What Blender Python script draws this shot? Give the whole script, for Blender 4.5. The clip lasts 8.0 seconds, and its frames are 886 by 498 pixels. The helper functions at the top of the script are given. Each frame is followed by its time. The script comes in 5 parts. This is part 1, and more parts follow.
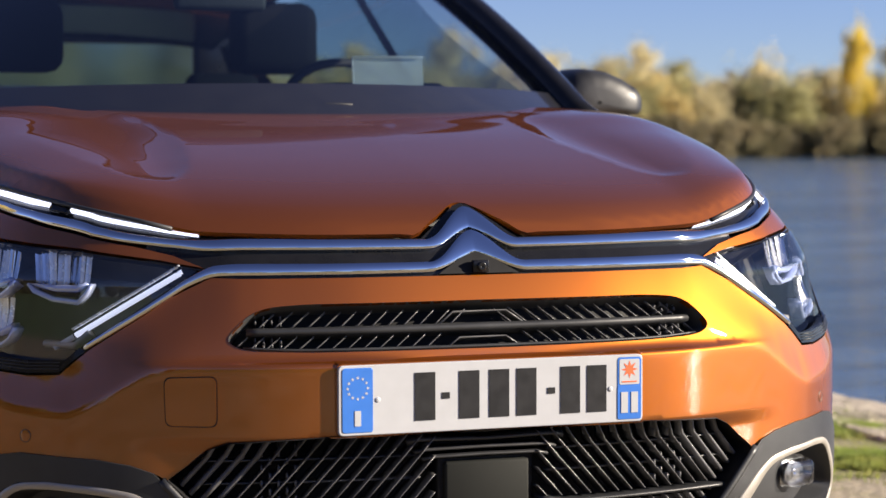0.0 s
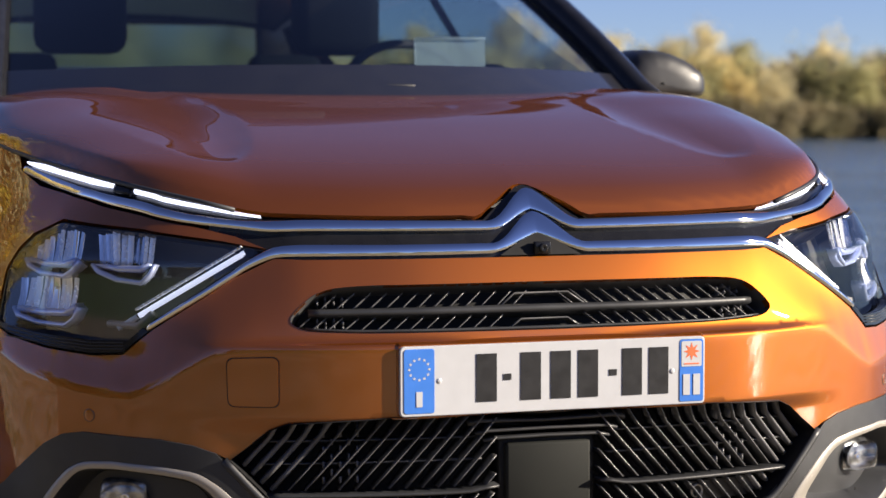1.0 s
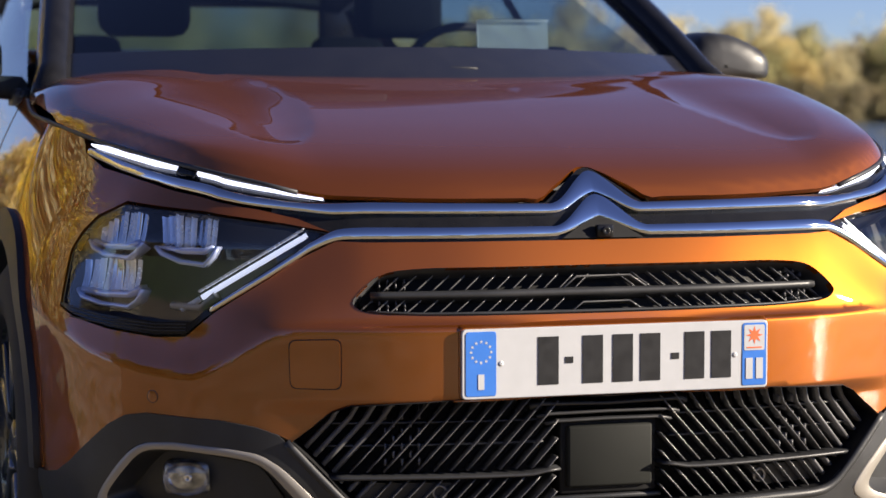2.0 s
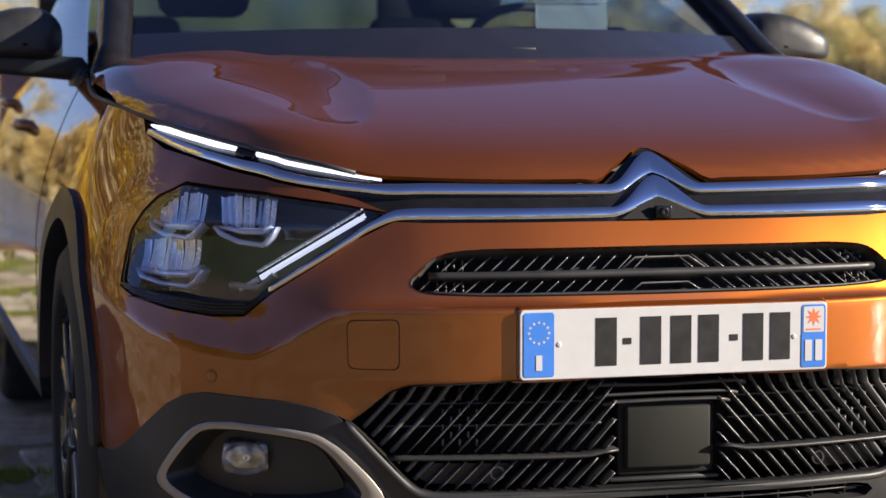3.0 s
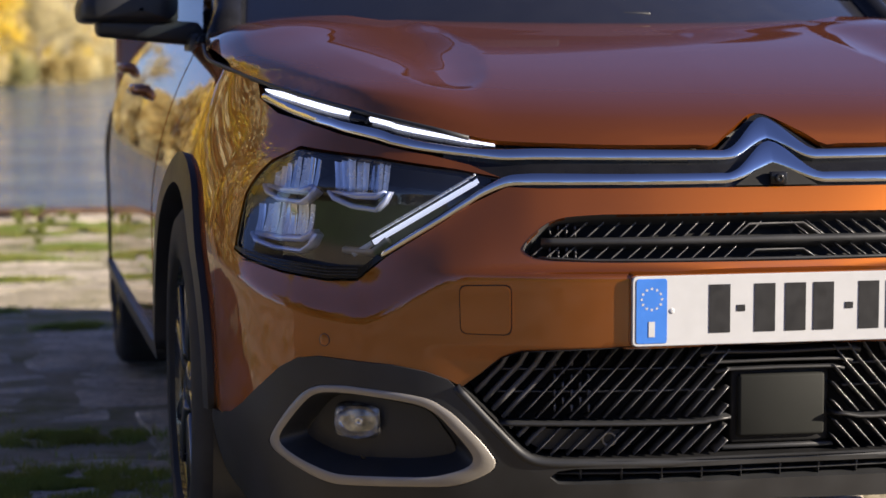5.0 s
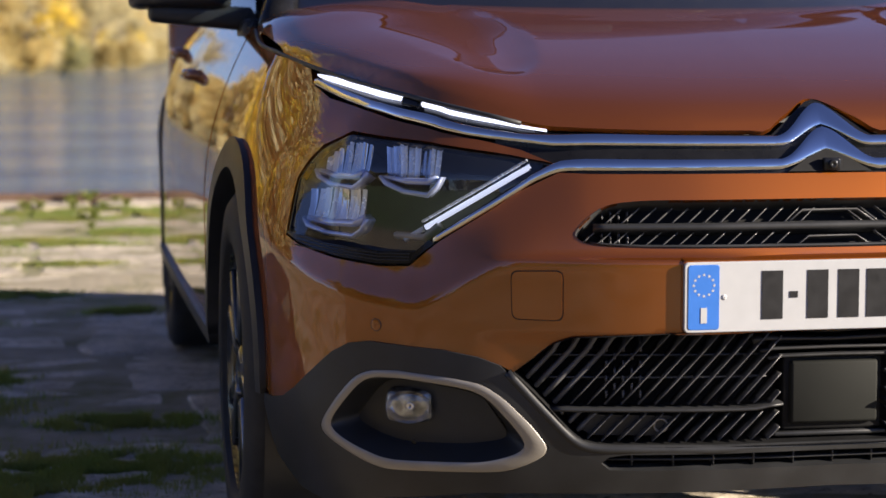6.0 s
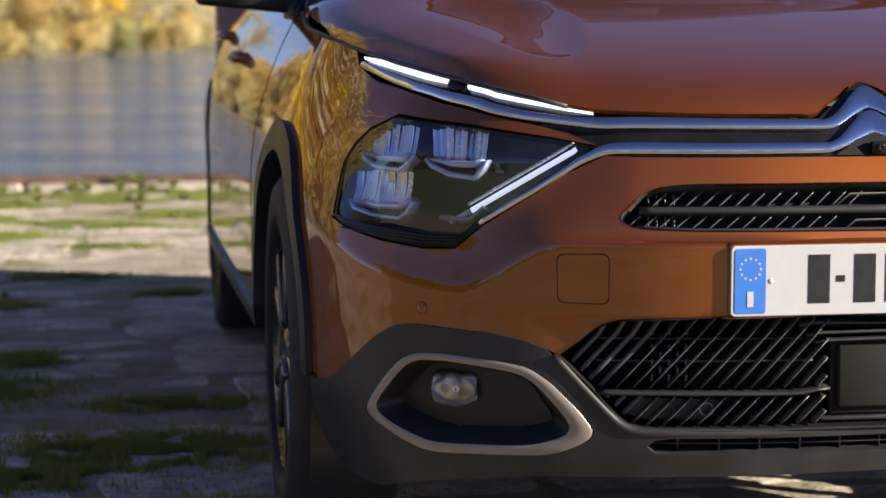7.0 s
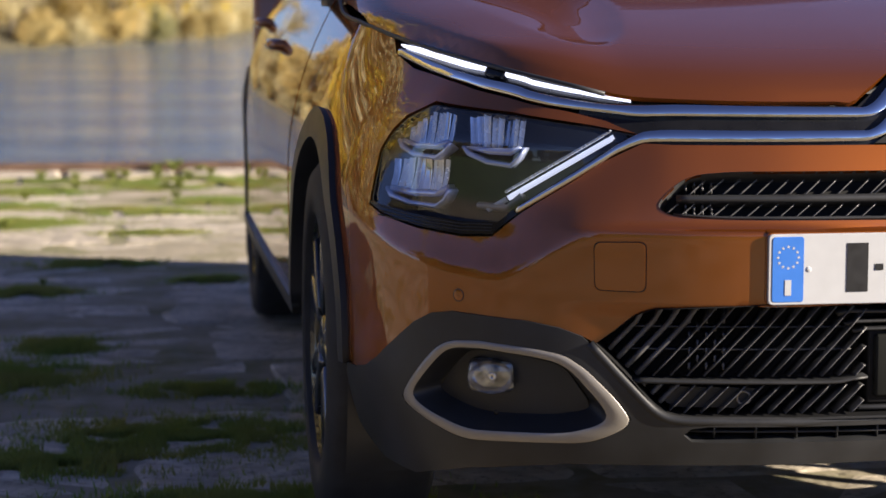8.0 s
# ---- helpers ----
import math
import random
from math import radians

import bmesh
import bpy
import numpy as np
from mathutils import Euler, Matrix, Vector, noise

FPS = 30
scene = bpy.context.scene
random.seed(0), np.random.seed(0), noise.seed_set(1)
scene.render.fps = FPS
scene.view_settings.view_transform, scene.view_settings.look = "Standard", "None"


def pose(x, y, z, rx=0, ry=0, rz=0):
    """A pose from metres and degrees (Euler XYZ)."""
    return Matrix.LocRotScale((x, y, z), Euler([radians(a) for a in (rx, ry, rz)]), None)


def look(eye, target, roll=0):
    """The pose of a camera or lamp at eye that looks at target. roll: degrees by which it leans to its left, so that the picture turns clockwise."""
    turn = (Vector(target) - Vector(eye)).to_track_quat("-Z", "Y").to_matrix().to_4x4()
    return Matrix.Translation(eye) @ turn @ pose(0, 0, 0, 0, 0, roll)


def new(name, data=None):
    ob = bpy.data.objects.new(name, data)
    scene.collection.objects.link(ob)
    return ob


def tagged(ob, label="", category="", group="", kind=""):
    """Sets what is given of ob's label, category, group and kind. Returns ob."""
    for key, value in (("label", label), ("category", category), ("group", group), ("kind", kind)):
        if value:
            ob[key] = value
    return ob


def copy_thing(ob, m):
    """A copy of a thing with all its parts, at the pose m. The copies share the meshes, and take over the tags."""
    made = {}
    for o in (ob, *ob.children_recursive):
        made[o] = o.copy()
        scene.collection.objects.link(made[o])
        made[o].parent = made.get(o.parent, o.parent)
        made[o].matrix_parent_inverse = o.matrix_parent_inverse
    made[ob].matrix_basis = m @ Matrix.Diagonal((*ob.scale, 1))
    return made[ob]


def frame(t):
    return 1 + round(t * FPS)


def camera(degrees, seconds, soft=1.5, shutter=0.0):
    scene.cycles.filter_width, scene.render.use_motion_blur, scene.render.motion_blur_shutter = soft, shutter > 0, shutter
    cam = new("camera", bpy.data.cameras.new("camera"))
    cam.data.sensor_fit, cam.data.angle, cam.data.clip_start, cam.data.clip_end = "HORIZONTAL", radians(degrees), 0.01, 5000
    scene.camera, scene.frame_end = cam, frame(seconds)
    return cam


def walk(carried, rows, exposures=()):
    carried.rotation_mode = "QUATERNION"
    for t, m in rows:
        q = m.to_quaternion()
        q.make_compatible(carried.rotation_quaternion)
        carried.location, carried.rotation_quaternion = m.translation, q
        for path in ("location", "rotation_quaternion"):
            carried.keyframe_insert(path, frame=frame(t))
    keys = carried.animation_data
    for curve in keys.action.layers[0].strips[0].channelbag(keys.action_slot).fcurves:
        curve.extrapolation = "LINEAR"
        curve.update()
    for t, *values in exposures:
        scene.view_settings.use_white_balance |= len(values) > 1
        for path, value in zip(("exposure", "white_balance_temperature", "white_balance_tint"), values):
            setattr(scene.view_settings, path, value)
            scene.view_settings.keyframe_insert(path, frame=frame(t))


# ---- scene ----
import itertools

import mathutils

# ---- camera: a levelled tripod head that pans and tilts where it stands ----
LENS = 23.61
EYE = (-1.223, -3.142, 0.987)
cam = camera(LENS, 8.0, soft=1.5)
ROWS = [
    (0.0, -19.929, -2.990, 0.137), (0.5, -19.043, -3.279, 0.118), (1.0, -18.256, -3.491, 0.122),
    (1.5, -17.399, -3.706, 0.109), (3.0, -14.997, -4.474, 0.089), (3.5, -14.177, -4.706, 0.086),
    (4.0, -13.359, -4.948, 0.067), (4.5, -12.651, -5.198, 0.070), (6.0, -10.534, -5.804, 0.050),
    (6.5, -9.897, -6.041, 0.035), (7.0, -9.285, -6.265, 0.030), (7.5, -8.770, -6.450, 0.008),
    (8.0, -8.278, -6.603, 0.008),
]
walk(cam, [(t, pose(*EYE, 90 + pitch, roll, yaw)) for t, yaw, pitch, roll in ROWS],
     exposures=[(0.0, 1.40, 5700, 22), (8.0, 1.40, 5700, 22)])
cam.data.dof.use_dof = True
cam.data.dof.focus_distance = 3.55
cam.data.dof.aperture_fstop = 5.2

# ---- light: low autumn sun from the right, ahead of the car ----
SUN_AZ = math.atan2(0.91, -0.415)      # clockwise from +y, towards the sun
SUN_EL = radians(19.0)
world = bpy.data.worlds.new("sky")
scene.world = world
world.use_nodes = True
wt = world.node_tree
wt.nodes.clear()
w_out = wt.nodes.new("ShaderNodeOutputWorld")
w_bg = wt.nodes.new("ShaderNodeBackground")
w_sky = wt.nodes.new("ShaderNodeTexSky")
w_sky.sky_type = "NISHITA"
w_sky.sun_disc = False
w_sky.sun_elevation = SUN_EL
w_sky.sun_rotation = SUN_AZ
w_sky.air_density = 1.0
w_sky.dust_density = 0.0
w_sky.ozone_density = 4.0
w_sky.altitude = 2500
w_bg.inputs["Strength"].default_value = 0.041
w_deep = wt.nodes.new("ShaderNodeHueSaturation")
w_deep.inputs["Saturation"].default_value = 0.87
w_deep.inputs["Hue"].default_value = 0.512
wt.links.new(w_sky.outputs["Color"], w_deep.inputs["Color"])
wt.links.new(w_deep.outputs["Color"], w_bg.inputs["Color"])
wt.links.new(w_bg.outputs[0], w_out.inputs["Surface"])
sun = new("sun", bpy.data.lights.new("sun", "SUN"))
sun.data.energy = 5.0
sun.data.angle = radians(0.6)
sun.data.color = (1.0, 0.86, 0.56)
to_sun = Vector((math.sin(SUN_AZ) * math.cos(SUN_EL), math.cos(SUN_AZ) * math.cos(SUN_EL), math.sin(SUN_EL)))
sun.matrix_world = look(to_sun * 50, (0, 0, 0))


# ---- materials ----
def material(name, color, rough=0.5, metal=0.0, coat=0.0, coat_rough=0.03, spec=0.5, var=0.0, scale=8.0, bump=0.0,
             bump_scale=60.0, emit=0.0, random_hue=0.0, detail=4.0, color2=None, object_space=True):
    m = bpy.data.materials.new(name)
    m.use_nodes = True
    nt = m.node_tree
    b = nt.nodes["Principled BSDF"]
    b.inputs["Base Color"].default_value = (*color, 1)
    b.inputs["Roughness"].default_value = rough
    b.inputs["Metallic"].default_value = metal
    b.inputs["Coat Weight"].default_value = coat
    b.inputs["Coat Roughness"].default_value = coat_rough
    b.inputs["Specular IOR Level"].default_value = spec
    if emit:
        b.inputs["Emission Color"].default_value = (*color, 1)
        b.inputs["Emission Strength"].default_value = emit
    tc = nt.nodes.new("ShaderNodeTexCoord")
    src = tc.outputs["Object"]
    if var or color2:
        n = nt.nodes.new("ShaderNodeTexNoise")
        n.inputs["Scale"].default_value = scale
        n.inputs["Detail"].default_value = detail
        nt.links.new(src, n.inputs["Vector"])
        ramp = nt.nodes.new("ShaderNodeValToRGB")
        ramp.color_ramp.elements[0].position, ramp.color_ramp.elements[1].position = 0.32, 0.68
        c2 = color2 or tuple(c * (1 - var) for c in color)
        c1 = tuple(min(1, c * (1 + var * 0.6)) for c in color)
        ramp.color_ramp.elements[0].color, ramp.color_ramp.elements[1].color = (*c2, 1), (*c1, 1)
        nt.links.new(n.outputs["Fac"], ramp.inputs["Fac"])
        out = ramp.outputs["Color"]
        if random_hue:
            oi = nt.nodes.new("ShaderNodeObjectInfo")
            hs = nt.nodes.new("ShaderNodeHueSaturation")
            mr = nt.nodes.new("ShaderNodeMapRange")
            mr.inputs["To Min"].default_value, mr.inputs["To Max"].default_value = 1 - random_hue, 1 + random_hue
            nt.links.new(oi.outputs["Random"], mr.inputs["Value"])
            nt.links.new(mr.outputs[0], hs.inputs["Value"])
            nt.links.new(out, hs.inputs["Color"])
            out = hs.outputs["Color"]
        nt.links.new(out, b.inputs["Base Color"])
        rr = nt.nodes.new("ShaderNodeMapRange")
        rr.inputs["To Min"].default_value, rr.inputs["To Max"].default_value = max(0.0, rough - 0.08 * (rough > 0.2)), min(1, rough + 0.08 * (rough > 0.2))
        nt.links.new(n.outputs["Fac"], rr.inputs["Value"])
        nt.links.new(rr.outputs[0], b.inputs["Roughness"])
    if bump:
        n2 = nt.nodes.new("ShaderNodeTexNoise")
        n2.inputs["Scale"].default_value = bump_scale
        n2.inputs["Detail"].default_value = 5
        nt.links.new(src, n2.inputs["Vector"])
        bp = nt.nodes.new("ShaderNodeBump")
        bp.inputs["Strength"].default_value = bump
        bp.inputs["Distance"].default_value = 0.3 / bump_scale
        nt.links.new(n2.outputs["Fac"], bp.inputs["Height"])
        nt.links.new(bp.outputs["Normal"], b.inputs["Normal"])
    return m


def glass_material(name, tint, gloss=0.02, ior=1.5, haze=0.0):
    m = bpy.data.materials.new(name)
    m.use_nodes = True
    nt = m.node_tree
    nt.nodes.clear()
    out = nt.nodes.new("ShaderNodeOutputMaterial")
    mix = nt.nodes.new("ShaderNodeMixShader")
    tr = nt.nodes.new("ShaderNodeBsdfRefraction" if haze else "ShaderNodeBsdfTransparent")
    if haze:
        tr.inputs["IOR"].default_value = 1.01
        tr.inputs["Roughness"].default_value = haze
    gl = nt.nodes.new("ShaderNodeBsdfGlossy")
    # gloss rises from its head-on share towards grazing, alike from both sides of the pane
    lw = nt.nodes.new("ShaderNodeLayerWeight")
    lw.inputs["Blend"].default_value = 0.5
    pw = nt.nodes.new("ShaderNodeMath")
    pw.operation = "POWER"
    pw.inputs[1].default_value = 5.0
    fr = nt.nodes.new("ShaderNodeMapRange")
    fr.inputs["To Min"].default_value, fr.inputs["To Max"].default_value = ((ior - 1) / (ior + 1)) ** 2, 1.0
    nt.links.new(lw.outputs["Facing"], pw.inputs[0])
    nt.links.new(pw.outputs[0], fr.inputs["Value"])
    tr.inputs["Color"].default_value = (*tint, 1)
    gl.inputs["Roughness"].default_value = gloss
    nt.links.new(fr.outputs[0], mix.inputs[0])
    nt.links.new(tr.outputs[0], mix.inputs[1])
    nt.links.new(gl.outputs[0], mix.inputs[2])
    nt.links.new(mix.outputs[0], out.inputs["Surface"])
    return m


PAINT = material("orange_paint", (0.050, 0.012, 0.003), 0.6, 0.0, 1.0, 0.012, spec=0.0, var=0.04, scale=900, detail=1)


def flake_layer(m, rough, share, tone, coat_ior):
    """Flake paint: a pigment body with a share of metal flakes, under one clear coat."""
    nt = m.node_tree
    a = nt.nodes["Principled BSDF"]
    a.inputs["Coat IOR"].default_value = coat_ior
    b = nt.nodes.new("ShaderNodeBsdfPrincipled")
    for k in ("Coat Weight", "Coat Roughness", "Coat IOR"):
        b.inputs[k].default_value = a.inputs[k].default_value
    b.inputs["Metallic"].default_value = 1.0
    b.inputs["Roughness"].default_value = rough
    b.inputs["Base Color"].default_value = (*tone, 1)
    mx = nt.nodes.new("ShaderNodeMixShader")
    mx.inputs[0].default_value = share
    out = nt.nodes["Material Output"]
    nt.links.new(a.outputs[0], mx.inputs[1])
    nt.links.new(b.outputs[0], mx.inputs[2])
    nt.links.new(mx.outputs[0], out.inputs["Surface"])


flake_layer(PAINT, 0.50, 0.36, (0.66, 0.202, 0.005), 1.78)
BLACK = material("black_plastic", (0.026, 0.027, 0.030), 0.44, var=0.25, scale=14, bump=0.12, bump_scale=900)
GLOSSBLACK = material("gloss_black", (0.011, 0.011, 0.012), 0.16, spec=0.35, var=0.2, scale=30)
GRILLE = material("grille_plastic", (0.062, 0.062, 0.064), 0.40, var=0.25, scale=30, bump=0.05, bump_scale=700)
CHROME = material("chrome", (0.78, 0.79, 0.82), 0.04, 1.0, var=0.03, scale=12)
SATIN = material("satin_silver", (0.34, 0.315, 0.28), 0.42, 0.35, var=0.08, scale=20)
LAMPWHITE = material("lamp_white", (0.92, 0.95, 1.0), 0.3, emit=0.6)
FIN = material("fin_plastic", (0.10, 0.10, 0.105), 0.34, var=0.15, scale=30)
STRIPWHITE = material("strip_white", (0.86, 0.89, 0.93), 0.3, emit=0.3)
RUBBER = material("tyre_rubber", (0.026, 0.026, 0.026), 0.72, var=0.35, scale=25, bump=0.2, bump_scale=300)
RIM = material("rim_metal", (0.22, 0.22, 0.23), 0.25, 0.9, var=0.1, scale=20)
RIMBLACK = material("rim_black", (0.012, 0.012, 0.013), 0.2, coat=0.5, var=0.2, scale=20)
PLATEWHITE = material("plate_white", (0.46, 0.47, 0.50), 0.32, var=0.03, scale=40)
PLATEBLUE = material("plate_blue", (0.045, 0.17, 0.60), 0.35, var=0.06, scale=40)
PLATEBLACK = material("plate_black", (0.014, 0.014, 0.016), 0.4, var=0.2, scale=60)
PLATEORANGE = material("plate_orange", (0.75, 0.15, 0.05), 0.4, var=0.1, scale=60)
FRIT = material("screen_border", (0.012, 0.012, 0.015), 0.4, 0.0, 1.0, 0.01, var=0.1, scale=20)
FRIT.node_tree.nodes["Principled BSDF"].inputs["Coat IOR"].default_value = 1.65
RADAR = material("radar_plastic", (0.017, 0.018, 0.0165), 0.7, spec=0.15, var=0.12, scale=10)
DEEP = material("shaded_liner", (0.010, 0.010, 0.011), 0.6, spec=0.2, var=0.3, scale=30)
FROST = material("strip_grey", (0.62, 0.64, 0.66), 0.35, var=0.1, scale=60)
CABIN = material("cabin_dark", (0.022, 0.023, 0.028), 0.75, var=0.25, scale=30, bump=0.1, bump_scale=400)
SEAT = material("seat_cloth", (0.004, 0.0045, 0.006), 0.85, spec=0.12, var=0.2, scale=60, bump=0.15, bump_scale=800)
GLASS = glass_material("window_glass", (0.54, 0.64, 0.68), 0.01, 2.0)
REARGLASS = glass_material("tinted_glass", (0.50, 0.60, 0.66), haze=0.5)
HUDGLASS = glass_material("head_up_glass", (0.80, 0.88, 0.96), 0.5, 3.5)
LENSGLASS = glass_material("lamp_glass", (0.95, 0.96, 0.97), 0.01, 2.0)
REFLECT = material("reflector_metal", (0.95, 0.95, 0.94), 0.26, 0.55, 0.0, var=0.05, scale=60)
LAMPDARK = material("lamp_housing", (0.035, 0.035, 0.038), 0.5, spec=0.25, var=0.2, scale=30)
LAMPGREY = material("frosted_lamp", (0.62, 0.63, 0.65), 0.2, 0.85, scale=55, bump=0.5, bump_scale=90, color2=(0.06, 0.06, 0.07))
LENSBLUE = material("lens_tint", (0.52, 0.60, 0.90), 0.16, 0.5, var=0.1, scale=40)


# ---- mesh helpers ----
def obj(name, bm, mat, parent=None, label="", smooth=True):
    me = bpy.data.meshes.new(name)
    bm.normal_update()
    bm.to_mesh(me)
    bm.free()
    me.materials.append(mat)
    if smooth:
        for p in me.polygons:
            p.use_smooth = True
    ob = new(name, me)
    if parent is not None:
        ob.parent = parent
    if label:
        ob["label"] = label
    return ob


def part(name, bm, mat, parent, label="", smooth=True):
    return obj(name, bm, mat, parent, label, smooth)


def thing(name, label, category, group="", kind="", at=(0, 0, 0)):
    e = new(name)
    e.location = at
    return tagged(e, label, category, group, kind)


def box_bm(sx, sy, sz, at=(0, 0, 0), bevel=0.0, seg=2, m=None):
    bm = bmesh.new()
    bmesh.ops.create_cube(bm, size=1)
    bmesh.ops.scale(bm, vec=(sx, sy, sz), verts=bm.verts)
    if bevel:
        bmesh.ops.bevel(bm, geom=bm.edges[:], offset=bevel, segments=seg, profile=0.5, affect="EDGES")
    if m:
        bmesh.ops.transform(bm, matrix=m, verts=bm.verts)
    bmesh.ops.translate(bm, vec=at, verts=bm.verts)
    return bm


def curve_fn(points):
    """A smooth monotone-ish function of one variable through points."""
    xs = [p[0] for p in points]
    ys = [p[1] for p in points]
    n = len(xs)
    sl = [(ys[i + 1] - ys[i]) / (xs[i + 1] - xs[i]) for i in range(n - 1)]
    tg = [sl[0]] + [0.0 if sl[i - 1] * sl[i] <= 0 else 2 * sl[i - 1] * sl[i] / (sl[i - 1] + sl[i]) for i in range(1, n - 1)] + [sl[-1]]

    def at(x):
        if x <= xs[0]:
            return ys[0] + tg[0] * (x - xs[0])
        if x >= xs[-1]:
            return ys[-1] + tg[-1] * (x - xs[-1])
        i = 0
        while x > xs[i + 1]:
            i += 1
        h = xs[i + 1] - xs[i]
        s = (x - xs[i]) / h
        return ((2 * s ** 3 - 3 * s * s + 1) * ys[i] + (s ** 3 - 2 * s * s + s) * h * tg[i]
                + (3 * s * s - 2 * s ** 3) * ys[i + 1] + (s ** 3 - s * s) * h * tg[i + 1])
    return at


def rounded(points, r=0.012, n=4, closed=True):
    """The polygon with its corners rounded."""
    out = []
    c = len(points)
    for i, p in enumerate(points):
        if not closed and i in (0, c - 1):
            out.append(p)
            continue
        p = Vector(p)
        a, b = Vector(points[i - 1]), Vector(points[(i + 1) % c])
        ra = min(r, (a - p).length * 0.45)
        rb = min(r, (b - p).length * 0.45)
        s, e = p + (a - p).normalized() * ra, p + (b - p).normalized() * rb
        for k in range(n + 1):
            f = k / n
            q = s * (1 - f) ** 2 + p * 2 * f * (1 - f) + e * f * f
            out.append((q.x, q.y))
    return out


def resample(poly, step, closed=True):
    out = []
    c = len(poly)
    for i in range(c if closed else c - 1):
        a, b = Vector(poly[i]), Vector(poly[(i + 1) % c])
        n = max(1, int((b - a).length / step))
        for k in range(n):
            q = a.lerp(b, k / n)
            out.append((q.x, q.y))
    if not closed:
        out.append(tuple(poly[-1]))
    return out


def inside(px, py, poly):
    P = np.array(poly)
    Q = np.roll(P, -1, axis=0)
    res = np.zeros(px.shape, bool)
    for (x0, y0), (x1, y1) in zip(P, Q):
        if y0 == y1:
            continue
        hit = ((y0 > py) != (y1 > py)) & (px < (x1 - x0) * (py - y0) / (y1 - y0) + x0)
        res ^= hit
    return res


def near_edge(px, py, poly):
    P = np.array(poly)
    Q = np.roll(P, -1, axis=0)
    d = np.full(px.shape, 1e9)
    for a, b in zip(P, Q):
        ab = b - a
        t = np.clip(((px - a[0]) * ab[0] + (py - a[1]) * ab[1]) / max(1e-12, ab @ ab), 0, 1)
        d = np.minimum(d, np.hypot(px - a[0] - t * ab[0], py - a[1] - t * ab[1]))
    return d


def panel_data(outline, step, holes=(), lines=()):
    """Triangles that fill an outline, less its holes, in the plane."""
    rings = [resample(r, step) for r in (outline, *holes)]
    P = np.array(rings[0])
    gx = np.arange(P[:, 0].min(), P[:, 0].max(), step)
    gy = np.arange(P[:, 1].min(), P[:, 1].max(), step)
    X, Y = (a.ravel() for a in np.meshgrid(gx, gy))
    keep = inside(X, Y, rings[0])
    for r in rings[1:]:
        keep &= ~inside(X, Y, r)
    X, Y = X[keep], Y[keep]
    keep = np.ones(X.shape, bool)
    for r in rings:
        keep &= near_edge(X, Y, r) > step * 0.45
    pts = [Vector(p) for r in rings for p in r]
    edges, k = [], 0
    for r in rings:
        edges += [(k + i, k + (i + 1) % len(r)) for i in range(len(r))]
        k += len(r)
    for ln in lines:
        ln = np.array(resample(ln, step * .8, False))
        ok = inside(ln[:, 0], ln[:, 1], rings[0]) & (near_edge(ln[:, 0], ln[:, 1], rings[0]) > step * .4)
        for r in rings[1:]:
            ok &= ~inside(ln[:, 0], ln[:, 1], r) & (near_edge(ln[:, 0], ln[:, 1], r) > step * .4)
        d = np.full(X.shape, 1e9)
        prev = None
        for p, good in zip(ln, ok):
            if not good:
                prev = None
                continue
            pts.append(Vector(p))
            if prev is not None:
                edges.append((prev, len(pts) - 1))
            prev = len(pts) - 1
            d = np.minimum(d, np.hypot(X - p[0], Y - p[1]))
        keep &= d > step * .45
    pts += [Vector((x, y)) for x, y in zip(X[keep], Y[keep])]
    v, e, f, _, _, _ = mathutils.geometry.delaunay_2d_cdt(pts, edges, [], 0, 1e-6)
    V = np.array([(q.x, q.y) for q in v])
    F = np.array([t for t in f if len(t) == 3])
    c = V[F].mean(axis=1)
    ok = inside(c[:, 0], c[:, 1], rings[0])
    for r in rings[1:]:
        ok &= ~inside(c[:, 0], c[:, 1], r)
    return V, F[ok]


